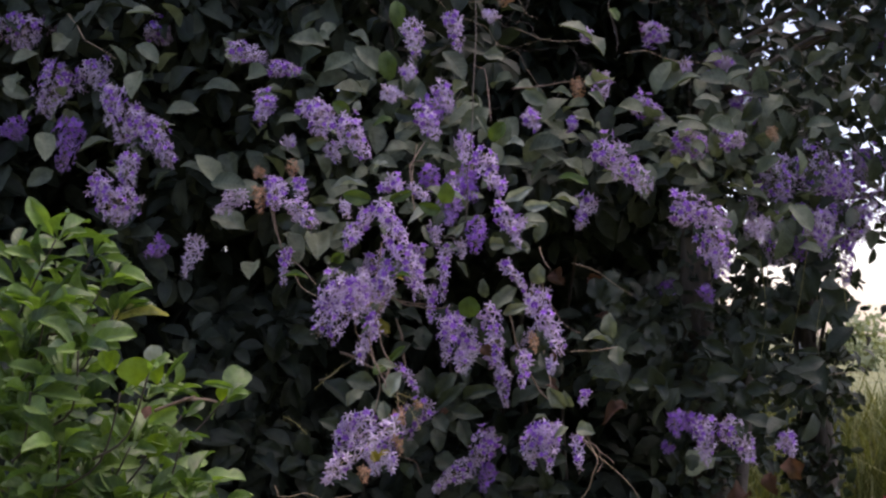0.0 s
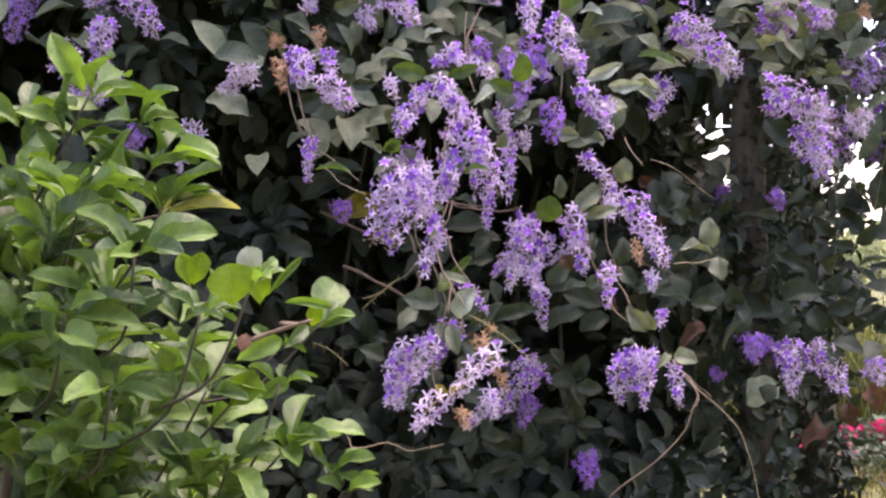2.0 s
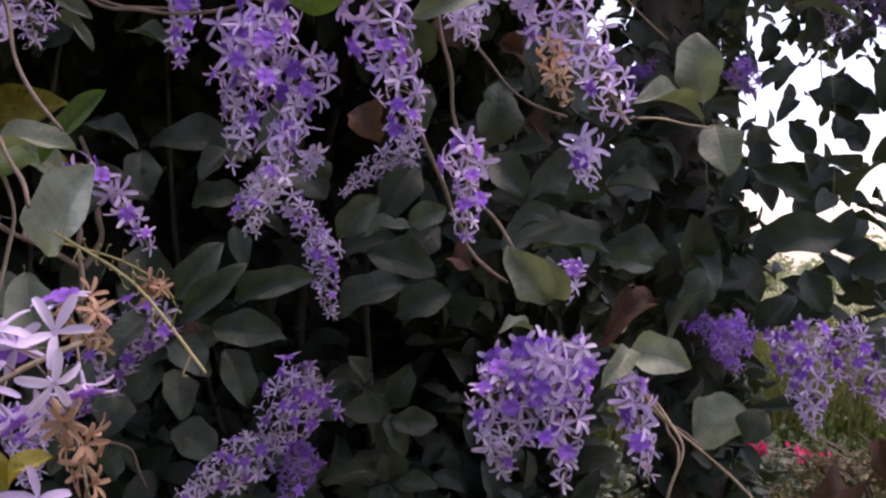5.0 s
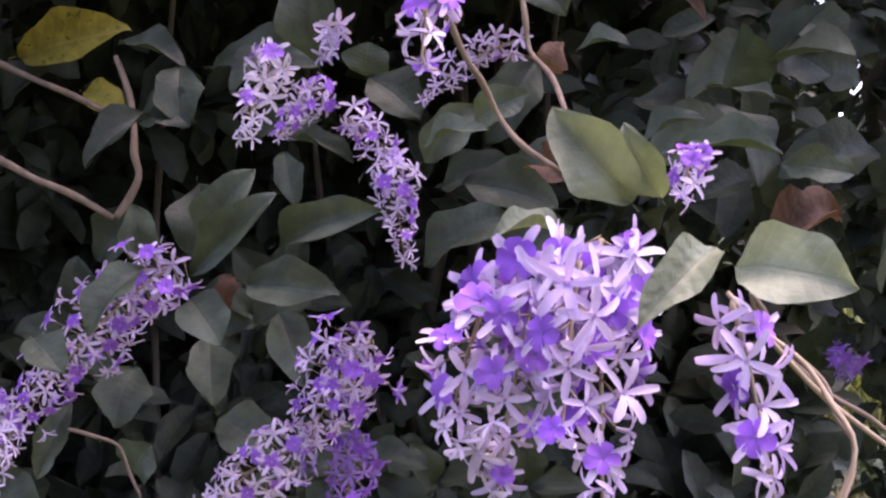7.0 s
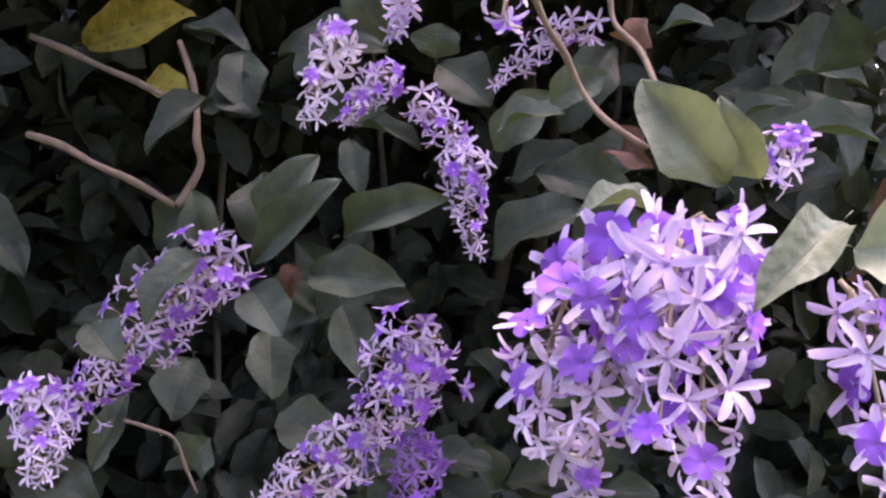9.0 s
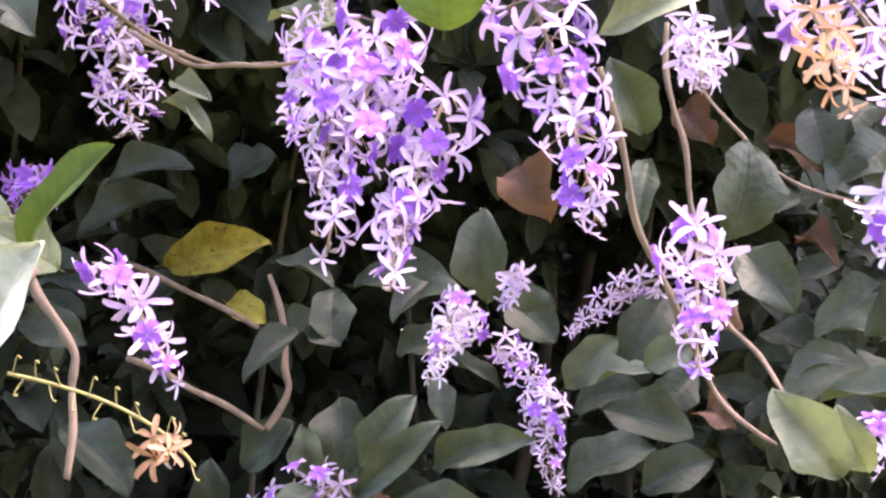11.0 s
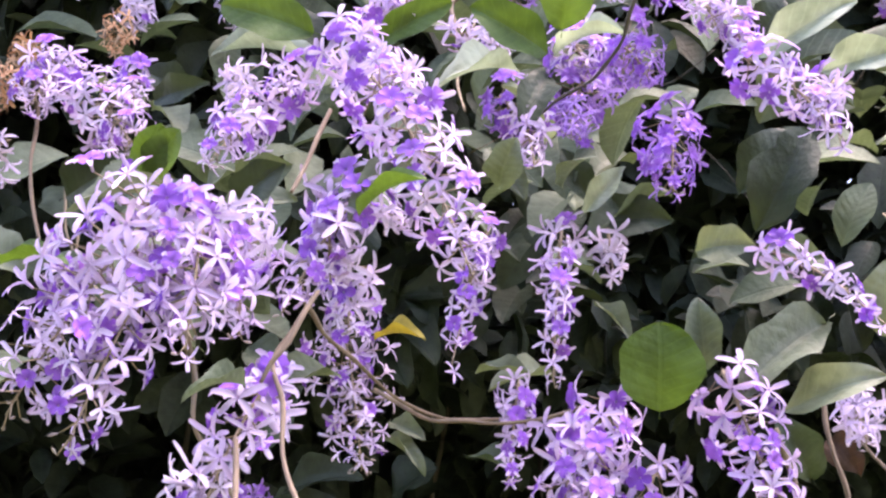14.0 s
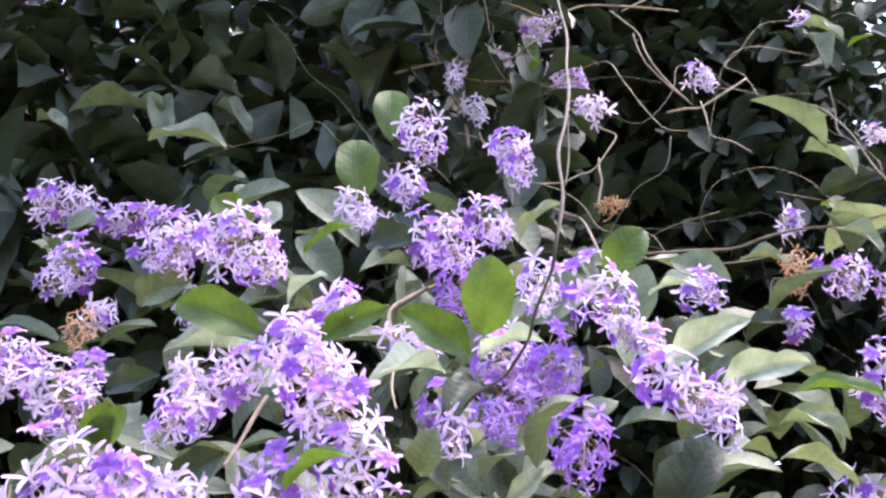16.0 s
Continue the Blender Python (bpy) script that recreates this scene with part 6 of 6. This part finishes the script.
def back_tree(at, spread, clumps, seed):
    """A low-branched tree in the meadow close behind the open end of the hedge."""
    # at: its foot; spread: half the width of its crown
    tree = thing("tree", "small dark leafy tree branching from the ground behind the hedge", "tree", at=at)
    rng = np.random.default_rng(seed)
    rnd = random.Random(seed)
    v, f_ = tube([(0, 0, -0.1), (0.05, 0, 0.8), (-0.04, 0.05, 1.7), (0.05, 0, 2.6)], [0.10, 0.08, 0.06, 0.025], 9)
    part("trunk", mesh_from("trunk", v, f_, [TRUNK]), tree)
    pos = []
    for k in range(clumps):
        c = np.array([rng.uniform(-spread, spread), rng.uniform(-0.3, 0.4), rng.uniform(0.25, 3.2)])
        if k % 5 == 0:
            v, f_ = tube([(0, 0, c[2] * 0.7), tuple(c * np.array((0.5, 0.5, 0.9))), tuple(c)], [0.018, 0.012, 0.004], 5)
            part("limb", mesh_from("limb", v, f_, [TRUNK]), tree)
        pos.append(c + rng.normal(0, 0.06 if spread < 0.2 else 0.1, (30, 3)))
    pos = np.concatenate(pos)
    n = len(pos)
    ln = rng.uniform(0.06, 0.12, n)
    me = leaf_cloud("crown", blade(2, 4, 0.5, 0.16, 0.14, 0.03, 0.05, 12), pos, unit_vectors(n, rng) + np.array([0, 0, -0.4]), unit_vectors(n, rng) + np.array([0, -0.5, 0.6]), ln, ln * 0.5, MASS)
    tagged(part("crown", me, tree), kind="stuff")


back_tree((2.12, 7.0, 0), 0.1, 90, 23)
back_tree((1.42, 8.1, 0), 0.3, 150, 24)


# ---- the bright shrub before the hedge ----
def build_shrub():
    shrub = thing("shrub", "fresh green glossy-leaved shrub standing before the vine", "shrub", at=(-1.05, 2.55, 0))
    o = np.array((-1.05, 2.55, 0))
    sets = leaf_set("leaf", SHRUB, range(5), broad=0.57, curl=0.24, fold=0.14, wave=0.05, point=0.66, notch=0.07)
    rnd = random.Random(31)
    rng = np.random.default_rng(31)
    tips = [(-0.54, 2.25, 1.53), (-0.45, 2.56, 1.47), (-0.51, 2.40, 1.44), (-0.51, 2.40, 1.39), (-0.50, 2.42, 1.30), (-0.44, 2.45, 1.26), (-0.42, 2.45, 1.23),
            (-0.69, 2.56, 1.64), (-0.69, 2.50, 1.71), (-0.78, 2.45, 1.79), (-0.72, 2.50, 1.76), (-0.61, 2.32, 1.49), (-0.70, 2.35, 1.57),
            (-0.78, 2.40, 1.65), (-0.79, 2.35, 1.49), (-0.61, 2.40, 1.38), (-0.73, 2.35, 1.39), (-0.58, 2.40, 1.28)]
    for i in range(210):
        z = rnd.uniform(0.35, 1.78)
        edge = -0.56 - max(0, z - 1.25) * 0.55
        tips.append((edge - abs(rnd.gauss(0, 0.38)), rnd.uniform(2.3, 3.1), z))
    pos, dr, nr, ln = [], [], [], []
    singles = 0
    for k, t in enumerate(tips):
        t = np.array(t)
        root = np.array((-1.05 + rnd.uniform(-0.15, 0.15), 2.6 + rnd.uniform(-0.1, 0.1), max(0.0, t[2] - rnd.uniform(0.45, 0.8))))
        way = (t - root) / np.linalg.norm(t - root)
        if k < 18:
            low = root + (t - root) * 0.72
            mid = (low + t) / 2 + np.array((rnd.uniform(-0.03, 0.03), 0, -0.035))
            v, f_ = tube([tuple(low - o), tuple(mid - o), tuple(t - o)], [0.003, 0.0024, 0.0018], 5)
            part("twig", mesh_from("twig", v, f_, [TWIG]), shrub)
        for i in range(4 if k in (0, 1, 2, 3, 11) else 7 if k in (5, 6) else 13):
            s = rnd.uniform(0.70, 1.0) if i > 5 else 1.0
            p = root + (t - root) * s
            a = i * 2.4 + rnd.uniform(0, 1)
            d = way * 0.7 + np.array((math.cos(a), math.sin(a) * 0.9, 0.0 + rnd.gauss(0, 0.36)))
            nn = np.array((rnd.gauss(0, 0.45), -0.6 + rnd.gauss(0, 0.5), 0.8))
            l_ = rnd.uniform(0.06, 0.118) * (0.5 if k in (2, 3) else 0.7 if k in (0, 1, 5, 6, 11) else 1.0)
            if singles < 295 and (k < 18 or i % 12 == 0):
                singles += 1
                d = d / np.linalg.norm(d)
                part("leaf", rnd.choice(sets), shrub, m=frame_of(tuple(p - o), tuple(p - o + d * l_), tuple(nn), l_ * rnd.uniform(0.27, 0.36)))
            else:
                pos.append(p - o); dr.append(d); nr.append(nn); ln.append(l_)
    ln = np.array(ln)
    me = leaf_cloud("leaf_mass", blade(2, 9, 0.57, 0.24, 0.14, 0.045, 0.05, 14, 0.66, 0.06), np.array(pos), np.array(dr), np.array(nr), ln, ln * 0.34, SHRUB_MASS)
    tagged(part("leaf_mass", me, shrub), kind="stuff")
    for k in range(3):
        v, f_ = tube([(0.05 * k - 0.05, 0.04 * k, -0.05), (0.04, 0.03 * k, 0.6), (-0.1 + 0.12 * k, 0.02, 1.3)], [0.022, 0.017, 0.008], 7)
        part("main_stem", mesh_from("main_stem", v, f_, [BARK]), shrub)

    # young translucent leaves held upright at the twig ends
    for base, tip, wide, mat in (
        ((0.491, -0.300, 1.499), (0.484, -0.320, 1.558), 0.053, LIME),
        ((0.521, -0.270, 1.501), (0.516, -0.290, 1.554), 0.030, LIME),
        ((0.509, -0.230, 1.537), (0.502, -0.250, 1.579), 0.031, SILVER),
        ((0.438, -0.300, 1.527), (0.452, -0.320, 1.571), 0.024, LIME),
        ((0.435, -0.280, 1.525), (0.423, -0.300, 1.570), 0.022, LIME),
        ((0.582, 0.050, 1.452), (0.622, 0.090, 1.533), 0.052, SHRUB),
        ((0.584, 0.050, 1.453), (0.645, 0.020, 1.480), 0.016, SHRUB),
        ((0.530, 0.050, 1.497), (0.611, 0.000, 1.493), 0.014, SHRUB),
        ((0.582, 0.045, 1.453), (0.588, 0.020, 1.494), 0.022, LIME),
        ((0.522, -0.250, 1.509), (0.573, -0.270, 1.567), 0.009, SHRUB),
        ((0.478, -0.200, 1.424), (0.545, -0.220, 1.458), 0.026, SHRUB),
        ((0.472, -0.150, 1.354), (0.508, -0.170, 1.406), 0.037, LIME),
        ((0.503, -0.130, 1.364), (0.553, -0.150, 1.397), 0.021, SHRUB),
        ((0.498, -0.110, 1.361), (0.499, -0.130, 1.409), 0.022, SHRUB),
    ):
        v, f_, u = blade(4, 10, seed=3, broad=0.58, curl=0.15, fold=0.13, wave=0.04, point=0.6)
        part("leaf", mesh_from("leaf", v, f_, [mat], u), shrub, m=frame_of(base, tip, (0.15, -0.95, 0.25), wide * 1.12))
    # the pale half-eaten leaf pair on its long twig, and a withered one
    for base, tip, wide, mat in (((0.348, 0.030, 1.628), (0.410, 0.000, 1.664), 0.030, PALE_SHRUB), ((0.348, 0.030, 1.628), (0.474, 0.010, 1.652), 0.026, PALE_SHRUB), ((0.348, 0.030, 1.630), (0.376, 0.010, 1.693), 0.034, SHRUB), ((0.502, -0.250, 1.469), (0.497, -0.270, 1.445), 0.022, TAN)):
        v, f_, u = blade(4, 9, seed=7, broad=0.55, curl=0.2, fold=0.2, wave=0.05, notch=0.3)
        part("leaf", mesh_from("leaf", v, f_, [mat], u), shrub, m=frame_of(base, tip, (0.1, -0.8, 0.6), wide))
    for pts in (((0.208, 0.070, 1.599), (0.281, 0.050, 1.612), (0.348, 0.030, 1.628)), ((0.503, -0.220, 1.455), (0.543, -0.230, 1.470), (0.586, -0.250, 1.484)), ((0.541, -0.130, 1.473), (0.568, -0.030, 1.466), (0.582, 0.050, 1.452))):
        v, f_ = tube(pts, [0.0035, 0.003, 0.002], 6)
        part("twig", mesh_from("twig", v, f_, [BARK]), shrub)


build_shrub()


# ---- low bushes in the meadow past the hedge ----
def low_bush(name, label, category, at, size, leaves, leaf_mat, leaf_len, blooms, seed, twigs=14):
    bush = thing(name, label, category, at=at)
    rng = np.random.default_rng(seed)
    rnd = random.Random(seed)
    for i in range(twigs):
        a, r = rnd.uniform(0, 6.28), rnd.uniform(0.4, 0.9)
        v, f_ = tube([(0, 0, -0.02), (math.cos(a) * size[0] * r * 0.5, math.sin(a) * size[1] * r * 0.5, size[2] * 0.6), (math.cos(a + 0.7 * (twigs > 20)) * size[0] * r, math.sin(a) * size[1] * r, size[2] * rnd.uniform(0.6, 1.1))], [0.010, 0.007, 0.003], 5)
        part("twig", mesh_from("twig", v, f_, [BARK]), bush)
    u = unit_vectors(leaves, rng) * rng.random((leaves, 1)) ** 0.4
    pos = np.stack([u[:, 0] * size[0], u[:, 1] * size[1], np.abs(u[:, 2]) * size[2]], 1)
    pos[:, 2] *= 0.8 + 0.35 * np.sin(pos[:, 0] * 6 + seed) * np.cos(pos[:, 1] * 5)
    pos[:, 2] += 0.03
    ln = rng.uniform(0.7, 1.2, leaves) * leaf_len
    d = unit_vectors(leaves, rng) + np.array([0, 0, 0.25])
    me = leaf_cloud("leaf_mass", blade(2, 4, 0.5, 0.1, 0.1, 0, 0.03, 2), pos, d, unit_vectors(leaves, rng) + np.array([0, -0.3, 0.9]), ln, ln * 0.55, leaf_mat)
    tagged(part("leaf_mass", me, bush), kind="stuff")
    if blooms:
        tv = blade(2, 3, 0.5, 0.2, 0.1, 0, 0, 1)
        for i in range(blooms):
            a, r = rnd.uniform(0, 6.28), rnd.uniform(0.2, 0.95)
            c = np.array((math.cos(a) * size[0] * r, -abs(math.sin(a)) * size[1] * r, size[2] * rnd.uniform(0.55, 1.0)))
            k = 14
            p = np.tile(c, (k, 1)) + rng.normal(0, 0.028, (k, 3))
            l_ = rng.uniform(0.035, 0.055, k)
            tagged(part("bloom", leaf_cloud("bloom", tv, p, unit_vectors(k, rng), unit_vectors(k, rng), l_, l_ * 0.8, PINK), bush, "cluster of bright pink bracts"), kind="stuff")


low_bush("flowering_bush", "low green bush with bright pink flower clusters in the meadow", "bush", (3.1, 9.2, 0), (1.0, 0.5, 0.36), 3600, VINE_MASS, 0.07, 16, 5)
low_bush("dry_brush", "tangled low brush of withered brown twigs and leaves", "bush", (2.6, 6.4, 0), (0.6, 0.35, 0.36), 900, BRUSH, 0.05, 0, 9, 70)
low_bush("dry_brush", "tangled low brush of withered brown twigs and leaves", "bush", (3.9, 8.4, 0), (0.7, 0.5, 0.45), 1500, BRUSH, 0.055, 0, 10, 60)
low_bush("leafy_bush", "low dense green bush among the meadow grass", "bush", (4.7, 10.6, 0), (0.9, 0.6, 0.45), 2200, SHRUB_MASS, 0.06, 0, 7)


def dry_grass():
    rng = np.random.default_rng(61)
    tufts = np.concatenate([rng.normal((4.3, 12.3), (0.7, 0.7), (70, 2)), rng.uniform((1.6, 5.8), (5.2, 9.2), (120, 2)) + np.array([0.0, 0.6]), rng.uniform((1.4, 5.4), (2.6, 7.5), (40, 2))])
    tall = np.concatenate([rng.uniform(0.5, 1.0, 70), rng.uniform(0.08, 0.26, 160)])
    n = 26
    pos = np.repeat(np.concatenate([tufts, np.zeros((230, 1))], 1), n, 0) + np.concatenate([rng.normal(0, 0.05, (230 * n, 2)), np.zeros((230 * n, 1))], 1)
    ln = np.repeat(tall, n) * rng.uniform(0.5, 1.1, 230 * n)
    d = rng.normal(0, 0.45, (230 * n, 3)) + np.array([0, 0, 1.0])
    me = leaf_cloud("dry_grass", blade(1, 4, 0.35, 0.6, 0, 0, 0, 3), pos, d, unit_vectors(230 * n, rng), ln, rng.uniform(0.005, 0.014, 230 * n), DRY)
    tagged(new("dry_grass", me), "withered straw-brown tufts of tall grass in the meadow", "grass", kind="stuff")


dry_grass()


def tall_grass():
    rng = np.random.default_rng(66)
    n = 9000
    pos = np.stack([rng.uniform(2.4, 7.5, n), rng.uniform(10.2, 14.0, n), np.zeros(n)], 1)
    ln = rng.uniform(0.5, 1.65, n) * (0.75 + 0.25 * np.sin(pos[:, 0] * 2.3 + pos[:, 1]))
    d = rng.normal(0, 0.2, (n, 3)) + np.array([0, 0, 1.0])
    me = leaf_cloud("tall_grass", blade(1, 4, 0.35, 0.5, 0, 0, 0, 3), pos, d, unit_vectors(n, rng), ln, rng.uniform(0.010, 0.022, n), GRASS)
    tagged(new("tall_grass", me), "stand of tall yellow-green grass behind the bushes", "grass", kind="stuff")


tall_grass()



def far_trees():
    rng = np.random.default_rng(40)
    rnd = random.Random(40)
    for k in range(34):
        x, y = -6 + k * 1.9 + rnd.uniform(-1, 1), 60 + rnd.uniform(-8, 14)
        h = rnd.uniform(1.8, 3.4)
        tree = thing("far_tree", "distant roundheaded tree at the meadow's edge, its green paled to stand in for haze", "tree", "trees along the far edge of the meadow", at=(x, y, 0))
        v, f_ = tube([(0, 0, -0.1), (0.1, 0, h * 0.3), (0, 0.1, h * 0.6)], [0.22, 0.16, 0.08], 7)
        part("trunk", mesh_from("trunk", v, f_, [TRUNK]), tree)
        pos = []
        for c in range(22):
            q = unit_vectors(1, rng)[0] * rng.random() ** 0.4
            pos.append(np.array((q[0] * h * 0.5, q[1] * h * 0.4, h * 0.48 + q[2] * h * 0.46)) + rng.normal(0, h * 0.09, (30, 3)))
        pos = np.concatenate(pos)
        n = len(pos)
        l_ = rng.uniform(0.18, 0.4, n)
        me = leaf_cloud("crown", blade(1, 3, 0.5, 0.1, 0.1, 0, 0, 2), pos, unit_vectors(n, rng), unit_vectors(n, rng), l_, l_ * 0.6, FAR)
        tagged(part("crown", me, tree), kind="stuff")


far_trees()
